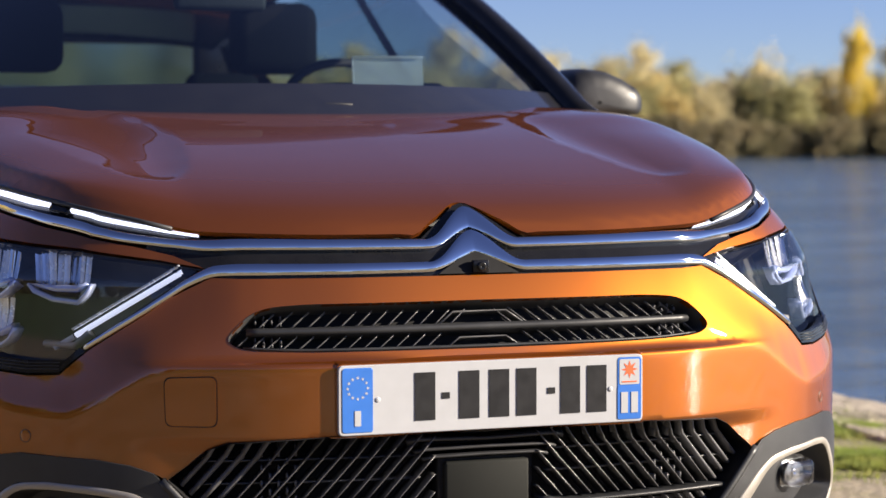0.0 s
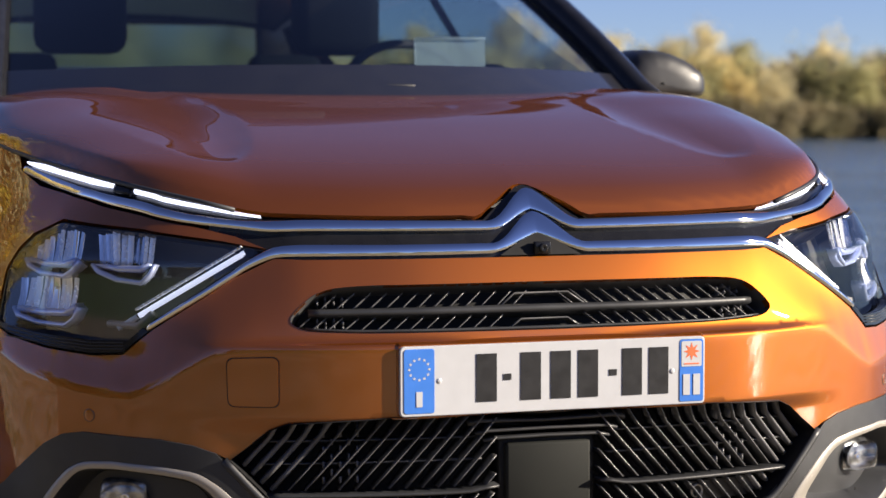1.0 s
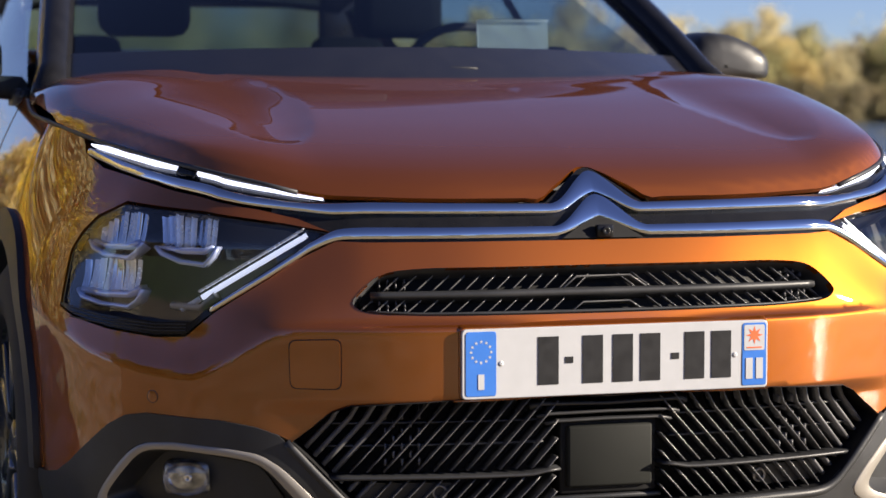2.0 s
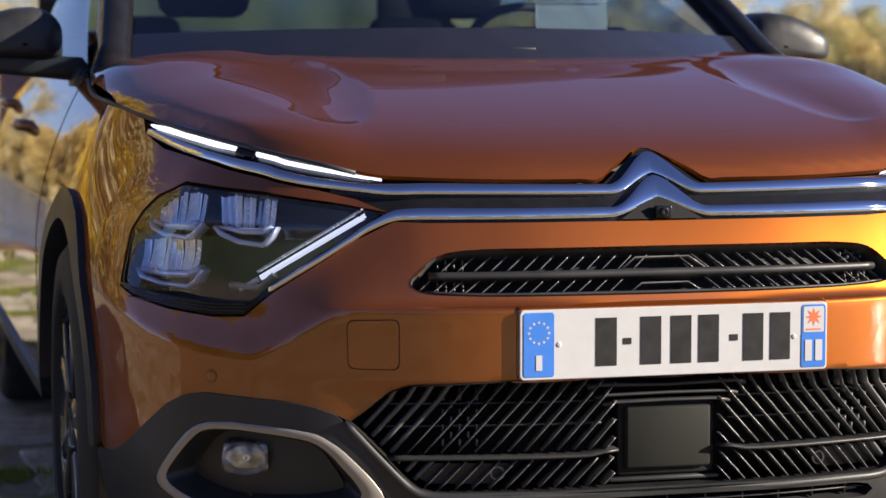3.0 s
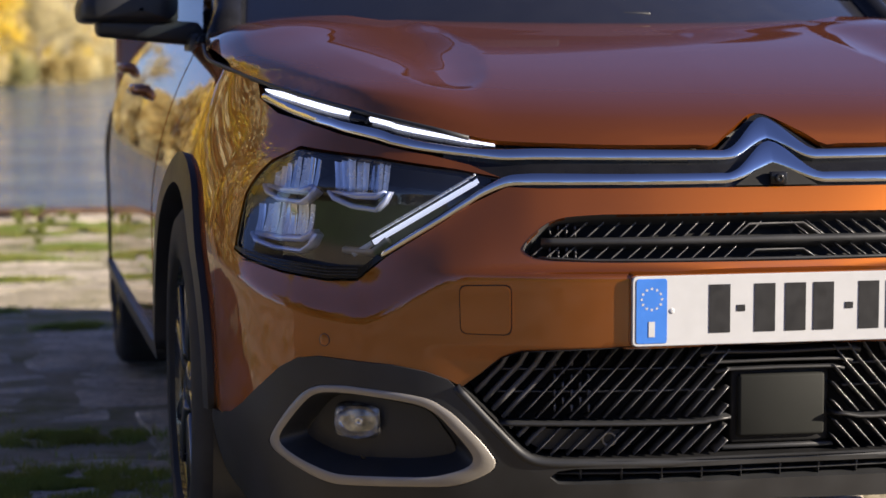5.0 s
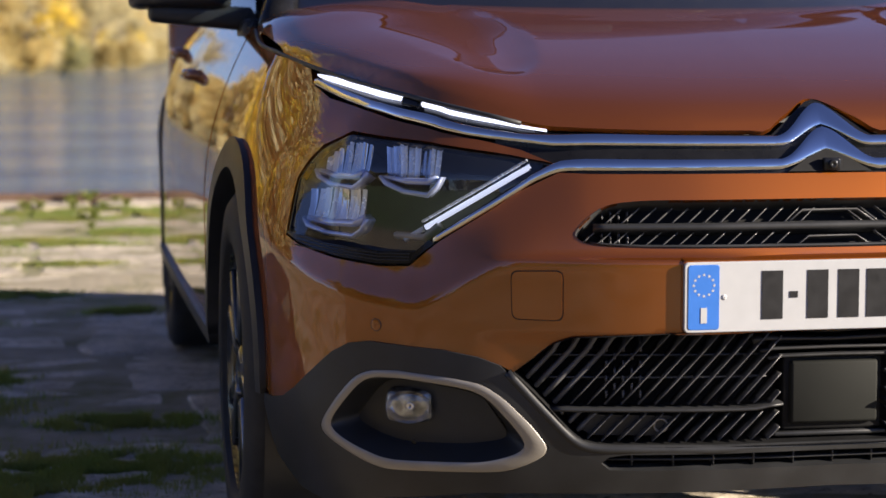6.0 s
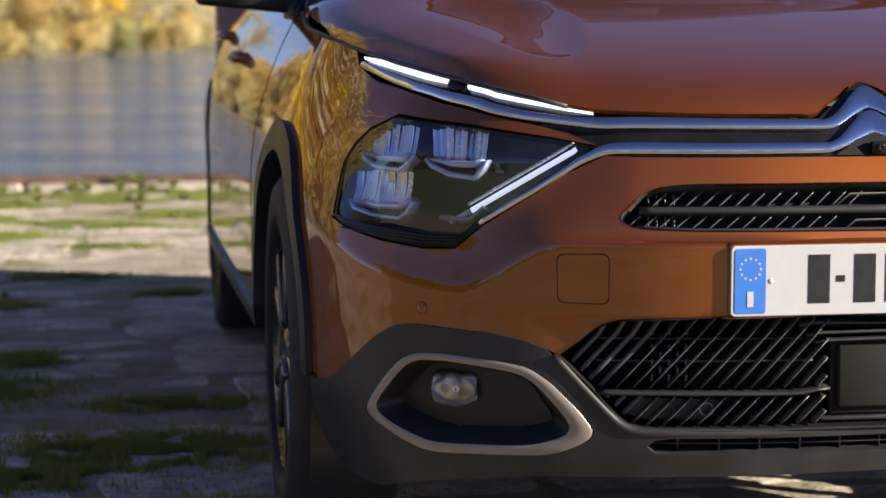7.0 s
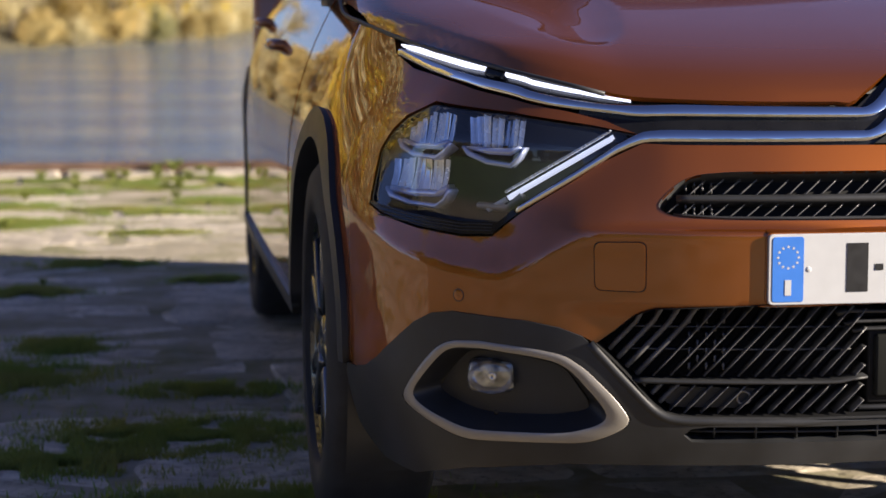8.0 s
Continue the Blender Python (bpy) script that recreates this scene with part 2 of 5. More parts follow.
def panel(name, outline, fn, mat, parent, step=0.014, holes=(), off=0.0, lip=0.010, label="", flip=False, lines=()):
    """A curved panel: the outline filled in the plane of a surface's two coordinates, with true normals and a turned-in edge."""
    V, F = panel_data(outline, step, holes, lines)

    def place(a, b, d):
        h = 1e-3
        p = Vector(fn(a, b))
        n = (Vector(fn(a + h, b)) - Vector(fn(a - h, b))).cross(Vector(fn(a, b + h)) - Vector(fn(a, b - h)))
        n.normalize()
        if flip:
            n = -n
        return p + n * d, n
    pos, nor = zip(*(place(a, b, off) for a, b in V))
    faces = [tuple(t) for t in F]
    fixed = []
    for t in faces:
        n = (pos[t[1]] - pos[t[0]]).cross(pos[t[2]] - pos[t[0]])
        fixed.append(t if n.dot(nor[t[0]]) >= 0 else t[::-1])
    verts = [p[:] for p in pos]
    normals = [n[:] for n in nor]
    if lip:
        seen = {}
        for t in fixed:
            for a, b in ((t[0], t[1]), (t[1], t[2]), (t[2], t[0])):
                seen[(a, b)] = True
        rim = [(a, b) for a, b in seen if (b, a) not in seen]
        dup = {}
        for a, b in rim:
            for i in (a, b):
                if i not in dup:
                    dup[i] = len(verts)
                    verts += [pos[i][:], (pos[i] - nor[i] * lip)[:]]
                    normals += [None, None]
        for a, b in rim:
            e = (pos[b] - pos[a]).normalized()
            n = e.cross(nor[a])
            for i in (dup[a], dup[a] + 1, dup[b], dup[b] + 1):
                o = Vector(normals[i]) if normals[i] else Vector((0, 0, 0))
                normals[i] = (o + n)[:]
            fixed.append((dup[b], dup[a], dup[a] + 1, dup[b] + 1))
    me = bpy.data.meshes.new(name)
    me.from_pydata(verts, [], fixed)
    me.materials.append(mat)
    for p in me.polygons:
        p.use_smooth = True
    me.normals_split_custom_set_from_vertices([Vector(n).normalized()[:] for n in normals])
    ob = new(name, me)
    ob.shadow_terminator_geometry_offset = 0.2
    if parent is not None:
        ob.parent = parent
    if label:
        ob["label"] = label
    return ob


def band(name, fn, us, top, bottom, mat, parent, bulge=0.006, back=0.004, label="", off=0.0, ridge=None):
    """A trim bar between two edges on a surface, domed across its width, or with a section of its own, sharp at its two edges, where ridge is given."""
    bm = bmesh.new()
    shape = [(0.0, -back), (0.0, 0.35), (0.10, 0.72), (0.28, 0.94), (0.5, 1.0), (0.72, 0.94), (0.90, 0.72), (1.0, 0.35), (1.0, -back)]
    if ridge:
        shape = [(0.0, -back), *ridge, (1.0, -back)]
    rows = []
    for u in us:
        zt, zb = top(abs(u)), bottom(abs(u))
        row = []
        for s, k in shape:
            z = zb + (zt - zb) * s
            h = 1e-3
            p = Vector(fn(u, z))
            n = (Vector(fn(u + h, z)) - Vector(fn(u - h, z))).cross(Vector(fn(u, z + h)) - Vector(fn(u, z - h))).normalized()
            d = off + (bulge * k if k > 0 else k * 2)
            row.append(bm.verts.new(p + n * d))
        rows.append(row)
    for a, b in zip(rows, rows[1:]):
        for i in range(len(shape) - 1):
            bm.faces.new((a[i], b[i], b[i + 1], a[i + 1]))
        if ridge:
            for i in (1, len(shape) - 2):
                bm.edges.get((a[i], b[i])).smooth = False
    for r in (rows[0], rows[-1][::-1]):
        bm.faces.new(r)
    bmesh.ops.recalc_face_normals(bm, faces=bm.faces)
    return part(name, bm, mat, parent, label)


def lathe(profile, segs=64, axis="x"):
    bm = bmesh.new()
    rings = []
    for k in range(segs):
        a = 2 * math.pi * k / segs
        rings.append([bm.verts.new((x, r * math.cos(a), r * math.sin(a))) for x, r in profile])
    for a, b in zip(rings, rings[1:] + rings[:1]):
        for i in range(len(profile) - 1):
            bm.faces.new((a[i], a[i + 1], b[i + 1], b[i]))
    bmesh.ops.remove_doubles(bm, verts=bm.verts, dist=1e-5)
    bmesh.ops.recalc_face_normals(bm, faces=bm.faces)
    return bm




def tube_bm(points, r, segs=8, taper=None):
    bm = bmesh.new()
    rings = []
    for i, p in enumerate(points):
        p = Vector(p)
        d = (Vector(points[min(i + 1, len(points) - 1)]) - Vector(points[max(i - 1, 0)])).normalized()
        s = d.cross(Vector((0.31, 0.2, 0.93))).normalized()
        t = d.cross(s)
        rr = taper[i] if taper else r
        rings.append([bm.verts.new(p + (s * math.cos(2 * math.pi * k / segs) + t * math.sin(2 * math.pi * k / segs)) * rr) for k in range(segs)])
    for a, b in zip(rings, rings[1:]):
        for k in range(segs):
            bm.faces.new((a[k], a[(k + 1) % segs], b[(k + 1) % segs], b[k]))
    bm.faces.new(rings[0][::-1])
    bm.faces.new(rings[-1])
    return bm


def mirror_half(half):
    """A closed outline from its right half, which starts and ends at u = 0."""
    return [p for p in half] + [(-u, z) for u, z in reversed(half) if u > 1e-6]


# ---- the car's skin: a plan curve, drawn in with height ----
PLAN = [(-.2, .018), (0, .012), (.2, .018), (.35, .042), (.45, .068), (.55, .100), (.65, .150), (.71, .200), (.77, .265),
        (.82, .348), (.855, .46), (.875, .62), (.886, .85), (.893, 1.2), (.897, 1.7), (.9, 2.4), (.895, 3.2), (.87, 3.8), (.80, 4.3)]
_us = [0.0]
for _a, _b in zip(PLAN, PLAN[1:]):
    _us.append(_us[-1] + math.dist(_a, _b))
_us = [u - _us[1] for u in _us]
_tg = []
for _i in range(len(PLAN)):
    _a, _b = max(_i - 1, 0), min(_i + 1, len(PLAN) - 1)
    _tg.append(tuple((PLAN[_b][k] - PLAN[_a][k]) / (_us[_b] - _us[_a]) for k in range(2)))


def plan_at(u):
    i = 0
    while i < len(PLAN) - 2 and u > _us[i + 1]:
        i += 1
    h = _us[i + 1] - _us[i]
    s = (u - _us[i]) / h
    a, b, ta, tb = PLAN[i], PLAN[i + 1], _tg[i], _tg[i + 1]
    p = tuple((2 * s ** 3 - 3 * s * s + 1) * a[k] + (s ** 3 - 2 * s * s + s) * h * ta[k] + (3 * s * s - 2 * s ** 3) * b[k] + (s ** 3 - s * s) * h * tb[k] for k in range(2))
    d = tuple((6 * s * s - 6 * s) / h * a[k] + (3 * s * s - 4 * s + 1) * ta[k] + (6 * s - 6 * s * s) / h * b[k] + (3 * s * s - 2 * s) * tb[k] for k in range(2))
    return p, d


def ease(x):
    x = min(1, max(0, x))
    return x * x * (3 - 2 * x)


crease = curve_fn([(0, .645), (.28, .641), (.47, .642), (.53, .632), (.60, .597), (.645, .571), (.683, .557), (.745, .560), (.812, .571), (.876, .584), (.957, .608), (1.2, .66)])


def inset(u, z):
    hi, lo = max(0, z - .62), max(0, .40 - z)
    side = ease((u - .95) / .5)
    k = hi * hi * (1.9 * (1 - side) + .75 * side) + lo * lo * 1.2
    k -= .024 * (1 - ease((u - .30) / .30)) * ease((u - .05) / .2) * ease((z - .495) / .03) * (1 - ease((z - .632) / .014))
    up = z - crease(u)
    if up > -.03 and u < 1.15:
        # the scooped band above the bumper's crease
        up = .004 * math.log(1 + math.exp(min(60, up / .004)))
        k += .34 * up / (1 + (up / .125) ** 3) * (1 - ease((u - .90) / .25)) * (0.4 + 0.6 * ease((u - .40) / .15))
    return k


def skin(u, z, deep=0.0):
    s = 1 if u >= 0 else -1
    p, d = plan_at(abs(u))
    l = math.hypot(*d)
    k = inset(abs(u), z) + deep
    return (s * (p[0] - d[1] / l * k), p[1] + d[0] / l * k, z)


def lens_skin(u, z):
    """The headlight's outer lens: nearly upright where the panel round it leans back."""
    k = inset(abs(u), .722)
    d = max(-.006, k - inset(abs(u), z) + .006 + .03 * (z - .722) + 1.6 * max(0, z - .745) ** 2)
    return skin(u, z, .002 + (d - .002) * (1 - .9 * ease((abs(u) - .86) / .12)))


def lens_surf(u, z, d):
    """A point d metres out of the headlight's lens."""
    h = 1e-3
    n = (Vector(lens_skin(u + h, z)) - Vector(lens_skin(u - h, z))).cross(Vector(lens_skin(u, z + h)) - Vector(lens_skin(u, z - h))).normalized()
    return Vector(lens_skin(u, z)) + n * d, n


def deep_skin(deep):
    return lambda u, z: skin(u, z, deep)


# ---- the setting: quay, river, far bank ----
STONE = material("quay_stone", (0.66, 0.58, 0.47), 0.85, var=0.35, scale=5, bump=1.0, bump_scale=16, random_hue=0.10, color2=(0.40, 0.35, 0.27))
EARTH = material("earth", (0.46, 0.39, 0.29), 0.95, scale=2.2, bump=0.9, bump_scale=30, color2=(0.26, 0.23, 0.16))
MEADOW = material("meadow", (0.075, 0.13, 0.022), 0.95, scale=0.9, bump=0.8, bump_scale=25, color2=(0.08, 0.09, 0.03))
GRASS = material("grass_blades", (0.22, 0.32, 0.06), 0.6, scale=3, color2=(0.34, 0.33, 0.09))
BANK = material("bank_soil", (0.12, 0.10, 0.06), 0.95, scale=0.1, color2=(0.07, 0.065, 0.04))


def add_moss_shade(m, low, high, color, scale=1.6):
    """Moss, dirt or painted relief shade spread over stone in patches."""
    nt = m.node_tree
    b = nt.nodes["Principled BSDF"]
    geo = nt.nodes.new("ShaderNodeNewGeometry")
    n = nt.nodes.new("ShaderNodeTexNoise")
    n.inputs["Scale"].default_value = scale
    n.inputs["Detail"].default_value = 8
    n.inputs["Roughness"].default_value = 0.65
    nt.links.new(geo.outputs["Position"], n.inputs["Vector"])
    mr = nt.nodes.new("ShaderNodeMapRange")
    mr.inputs["From Min"].default_value, mr.inputs["From Max"].default_value = low, high
    nt.links.new(n.outputs["Fac"], mr.inputs["Value"])
    mx = nt.nodes.new("ShaderNodeMixRGB")
    mx.inputs["Color2"].default_value = (*color, 1)
    nt.links.new(mr.outputs[0], mx.inputs["Fac"])
    nt.links.new(b.inputs["Base Color"].links[0].from_socket, mx.inputs["Color1"])
    nt.links.new(mx.outputs[0], b.inputs["Base Color"])


add_moss_shade(STONE, 0.52, 0.66, (0.27, 0.245, 0.14), 1.7)
add_moss_shade(STONE, 0.50, 0.75, (0.36, 0.30, 0.23), 14.0)
add_moss_shade(STONE, 0.47, 0.66, (0.34, 0.295, 0.225), 5.0)
# fine dark specks: shade of the rough relief, painted into the colour
add_moss_shade(STONE, 0.54, 0.66, (0.20, 0.17, 0.13), 45.0)
add_moss_shade(EARTH, 0.46, 0.62, (0.19, 0.18, 0.075), 2.3)

QUAY_Y, QUAY_X, WATER_Z = 9.42, 2.82, -1.25


def sheet(name, corners, z, mat, kind="structure", label="", category=""):
    bm = bmesh.new()
    vs = [bm.verts.new((x, y, z)) for x, y in corners]
    bm.faces.new(vs)
    if bm.faces[:][0].normal.z < 0:
        bmesh.ops.reverse_faces(bm, faces=bm.faces)
    bm.normal_update()
    ob = obj(name, bm, mat, smooth=False)
    return tagged(ob, label, category, kind=kind)


def ground_block():
    """The quay's body: a sheet with a wall down into the water at its two river sides."""
    bm = bmesh.new()
    c = [(-400, QUAY_Y), (QUAY_X, QUAY_Y), (QUAY_X, -14), (60, -60), (60, -400), (-400, -400)]
    up = [bm.verts.new((x, y, -0.0105)) for x, y in c]
    dn = [bm.verts.new((x, y, -3)) for x, y in c]
    bm.faces.new(up)
    for i in range(len(c)):
        j = (i + 1) % len(c)
        bm.faces.new((up[i], dn[i], dn[j], up[j]))
    bmesh.ops.recalc_face_normals(bm, faces=bm.faces)
    for f in bm.faces:
        if abs(f.normal.z) > 0.9 and f.normal.z < 0:
            f.normal_flip()
    return tagged(obj("ground", bm, EARTH, smooth=False), "brown earth between the quay's stones", "ground", kind="structure")


ground_block()
tagged(sheet("ground", [(-200, .25), (-16, .25), (-16, -9.0), (2.46, -9.0), (2.46, -14), (58, -60), (58, -200), (-200, -200)], 0.0, MEADOW), "green meadow beside the paved quay", "meadow", kind="structure")


TRACK = material("trodden_earth", (0.26, 0.195, 0.12), 0.95, scale=1.3, bump=0.8, bump_scale=28, color2=(0.13, 0.115, 0.055), detail=7)
tagged(sheet("ground", [(-16, .25), (2.46, .25), (2.46, -9.0), (-16, -9.0)], 0.0, TRACK), "trodden brown earth with thin grass before the paving", "ground", kind="structure")


def water_material():
    m = bpy.data.materials.new("river_water")
    m.use_nodes = True
    nt = m.node_tree
    b = nt.nodes["Principled BSDF"]
    b.inputs["Base Color"].default_value = (0.066, 0.108, 0.185, 1)
    b.inputs["Roughness"].default_value = 0.28
    b.inputs["Specular IOR Level"].default_value = 0.07
    tc = nt.nodes.new("ShaderNodeTexCoord")
    mp = nt.nodes.new("ShaderNodeMapping")
    mp.inputs["Scale"].default_value = (0.22, 1.2, 1)
    n1 = nt.nodes.new("ShaderNodeTexNoise")
    n1.inputs["Scale"].default_value = 1.8
    n1.inputs["Detail"].default_value = 6
    bp = nt.nodes.new("ShaderNodeBump")
    bp.inputs["Strength"].default_value = 1.0
    bp.inputs["Distance"].default_value = 0.20
    nt.links.new(tc.outputs["Object"], mp.inputs["Vector"])
    nt.links.new(mp.outputs[0], n1.inputs["Vector"])
    nt.links.new(n1.outputs["Fac"], bp.inputs["Height"])
    nt.links.new(bp.outputs[0], b.inputs["Normal"])
    mp2 = nt.nodes.new("ShaderNodeMapping")
    mp2.inputs["Scale"].default_value = (0.014, 0.16, 1)
    n2 = nt.nodes.new("ShaderNodeTexNoise")
    n2.inputs["Scale"].default_value = 1.0
    n2.inputs["Detail"].default_value = 5
    mr = nt.nodes.new("ShaderNodeMapRange")
    mr.inputs["From Min"].default_value, mr.inputs["From Max"].default_value = 0.35, 0.65
    mr.inputs["To Min"].default_value, mr.inputs["To Max"].default_value = 0.05, 0.16
    ruffle = nt.nodes.new("ShaderNodeMapRange")
    ruffle.inputs["From Min"].default_value, ruffle.inputs["From Max"].default_value = 0.38, 0.60
    ruffle.inputs["To Min"].default_value, ruffle.inputs["To Max"].default_value = 0.35, 1.0
    nt.links.new(n2.outputs["Fac"], ruffle.inputs["Value"])
    nt.links.new(ruffle.outputs[0], bp.inputs["Strength"])
    nt.links.new(tc.outputs["Object"], mp2.inputs["Vector"])
    nt.links.new(mp2.outputs[0], n2.inputs["Vector"])
    nt.links.new(n2.outputs["Fac"], mr.inputs["Value"])
    nt.links.new(mr.outputs[0], b.inputs["Roughness"])
    # blue bands in the base colour stand in for sky reflected by ripples
    mp3 = nt.nodes.new("ShaderNodeMapping")
    mp3.inputs["Scale"].default_value = (0.035, 0.45, 1)
    n3 = nt.nodes.new("ShaderNodeTexNoise")
    n3.inputs["Scale"].default_value = 1.0
    n3.inputs["Detail"].default_value = 7
    n3.inputs["Roughness"].default_value = 0.62
    ramp = nt.nodes.new("ShaderNodeValToRGB")
    ramp.color_ramp.elements[0].position, ramp.color_ramp.elements[1].position = 0.36, 0.64
    ramp.color_ramp.elements[0].color, ramp.color_ramp.elements[1].color = (0.030, 0.066, 0.140, 1), (0.115, 0.175, 0.275, 1)
    nt.links.new(tc.outputs["Object"], mp3.inputs["Vector"])
    nt.links.new(mp3.outputs[0], n3.inputs["Vector"])
    nt.links.new(n3.outputs["Fac"], ramp.inputs["Fac"])
    nt.links.new(ramp.outputs["Color"], b.inputs["Base Color"])
    return m


tagged(sheet("water", [(-3000, -3000), (3000, -3000), (3000, 3000), (-3000, 3000)], WATER_Z, water_material()),
       "blue rippled river beyond the quay", "river", kind="structure")

# far bank: a strip of land along a bent shoreline
SHORE = [(-260, 10), (-120, 55), (-50, 82), (-6, 99), (4, 130), (9, 168), (50, 192), (109, 202), (190, 196), (300, 150), (420, 40)]


def shore_at(s):
    i = min(len(SHORE) - 2, int(s))
    return Vector(SHORE[i]).lerp(Vector(SHORE[i + 1]), s - i)


def shore_normal(s):
    d = shore_at(min(s + 0.3, len(SHORE) - 1.001)) - shore_at(max(0, s - 0.3))
    n = Vector((-d.y, d.x)).normalized()
    return n


bm = bmesh.new()
rows = []
for k in range(101):
    s = k / 100 * (len(SHORE) - 1.001)
    p, n = shore_at(s), shore_normal(s)
    rows.append([bm.verts.new((p.x + n.x * d, p.y + n.y * d, z + noise.noise((k * 0.7, d, 0)) * 0.25 * (d > 1)))
                 for d, z in ((0, WATER_Z - 0.3), (1.5, -0.6), (6, 0.4), (30, 1.2), (400, 3))])
for a, b in zip(rows, rows[1:]):
    for i in range(4):
        bm.faces.new((a[i], b[i], b[i + 1], a[i + 1]))
bmesh.ops.recalc_face_normals(bm, faces=bm.faces)
tagged(obj("far_bank", bm, BANK), "low earthy river bank under autumn trees", "river bank", kind="structure")


# ---- the car ----
car = thing("car", "metallic orange hatchback with chrome trim parked on a stone quay", "car")

HEADLIGHT = [(.899, .821), (.688, .809), (.535, .791), (.458, .780), (.455, .772), (.513, .741), (.584, .698), (.647, .660), (.700, .621),
             (.759, .618), (.856, .626), (.950, .641), (.993, .653), (1.003, .697), (1.014, .743), (1.000, .772), (.975, .797)]
CLAD_TOP = [(.518, .456), (.540, .467), (.576, .479), (.632, .488), (.710, .492), (.765, .494), (.805, .488), (.843, .470), (.893, .434),
            (.945, .398), (.989, .377), (1.040, .368), (1.086, .367)]
AXLE_Y, AXLE_U, AXLE_Z, REAR_Y = 0.90, 1.49, 0.345, 3.57
REAR_U = 4.165


def arch(u0, r0, r1, a0=177, a1=3, n=24):
    out = []
    for k in range(n + 1):
        a = radians(a0 + (a1 - a0) * k / n)
        r = r0 + (r1 - r0) * math.sin(a)
        out.append((u0 + r * math.cos(a), AXLE_Z + r * math.sin(a)))
    return out


lower_grille_half = [(0, .526), (.253, .524), (.425, .515), (.457, .503), (.484, .481), (.518, .456), (.459, .397), (.425, .356), (.405, .343), (.375, .338), (0, .338)]
SLOT_HALF = [(0, .727), (.30, .726), (.359, .722), (.386, .713), (.410, .693), (.426, .673), (.410, .661), (.385, .656), (.30, .653), (0, .652)]
SLOT = mirror_half(SLOT_HALF)
SLOT_HOLE = rounded(SLOT, .028, 6)
half = ([(0, .766), (.40, .766), (.45, .768)] + [(.513, .738), (.584, .695), (.647, .657), (.700, .617), (.759, .614), (.856, .622), (.950, .637), (.997, .650),
        (1.008, .697), (1.019, .743), (1.005, .775), (.979, .801), (.899, .826), (.688, .813), (.535, .795), (.462, .783)]
        + [(.513, .802), (.586, .816), (.712, .834), (.876, .857), (1.072, .876), (1.180, .900), (1.225, .926), (1.338, .942), (1.62, .965), (1.93, .998), (2.02, 1.0), (2.035, .70), (2.00, .36)]
        + arch(AXLE_U, .404, .445)[::-1] + CLAD_TOP[::-1][1:] + lower_grille_half[:5][::-1])
panel("front_bumper", mirror_half(half), skin, PAINT, car, 0.0075, holes=[SLOT_HOLE], lip=0.012,
      lines=[[(sx * u, crease(u)) for u in np.linspace(.44, .98, 60)] for sx in (1, -1)])

# lower cladding
FOG_FRAME = [(.876, .343), (.863, .362), (.824, .405), (.794, .434), (.765, .447), (.710, .451), (.622, .445), (.567, .436), (.531, .413), (.486, .369), (.462, .337),
             (.468, .323), (.490, .310), (.522, .297), (.550, .293), (.665, .289), (.742, .285), (.775, .291), (.833, .313), (.868, .330)]
FOG_INNER = [(.838, .351), (.776, .414), (.755, .427), (.689, .427), (.603, .416), (.576, .407), (.531, .349), (.540, .333), (.605, .322), (.737, .318), (.792, .331)]
SLIT_HALF = [(0, .329), (.34, .326), (.367, .322), (.379, .312), (.366, .301), (.34, .300), (0, .303)]
clad_half = [(0, .335), (.375, .334), (.408, .338), (.432, .353), (.465, .393), (.524, .452)] + CLAD_TOP[1:] + \
    [(1.095, .35), (1.08, .26), (1.0, .215), (.892, .205), (.75, .235), (.57, .258), (.30, .262), (0, .268)]
panel("bumper_cladding", mirror_half(clad_half), skin, BLACK, car, 0.018,
      holes=[FOG_FRAME, [(-u, z) for u, z in FOG_FRAME], mirror_half(SLIT_HALF)], off=0.004, lip=0.03, label="matt black lower bumper cladding")

# dark liner behind the nose
panel("nose_liner", mirror_half([(0, .84), (.46, .84), (.47, .30), (0, .27)]), deep_skin(0.10), GRILLE, car, 0.05, lip=0)
panel("corner_liner", [(.46, .46), (.9, .46), (.9, .26), (.46, .26)], deep_skin(0.085), GRILLE, car, 0.05, lip=0)
panel("corner_liner", [(-u, z) for u, z in [(.46, .46), (.9, .46), (.9, .26), (.46, .26)]], deep_skin(0.085), GRILLE, car, 0.05, lip=0)

# chrome bars and chevrons
up_t = curve_fn([(0, .872), (.008, .870), (.018, .864), (.070, .824), (.082, .821), (.25, .823), (.40, .825), (.454, .824), (.504, .825), (.589, .833), (.714, .853), (.845, .868), (1.0, .884), (1.17, .907)])
up_b = curve_fn([(0, .841), (.010, .838), (.070, .809), (.082, .808), (.25, .809), (.40, .810), (.454, .809), (.504, .813), (.589, .821), (.714, .839), (.845, .857), (1.0, .873), (1.17, .898)])
lo_t = curve_fn([(0, .835), (.010, .832), (.070, .789), (.082, .786), (.25, .786), (.40, .787), (.44, .785), (.486, .766), (.513, .749), (.585, .706), (.655, .664)])
lo_b = curve_fn([(0, .802), (.010, .799), (.072, .774), (.085, .772), (.25, .771), (.40, .771), (.44, .770), (.486, .754), (.513, .738), (.585, .696), (.655, .655)])


def fine_steps(a):
    """Steps from -a to a, close together at the chevrons."""
    half = [k * .0025 for k in range(40)] + steps(.1, a, .008)
    return [-u for u in reversed(half[1:])] + half


def steps(a, b, d=0.008):
    n = int(round((b - a) / d))
    return [a + (b - a) * k / n for k in range(n + 1)]


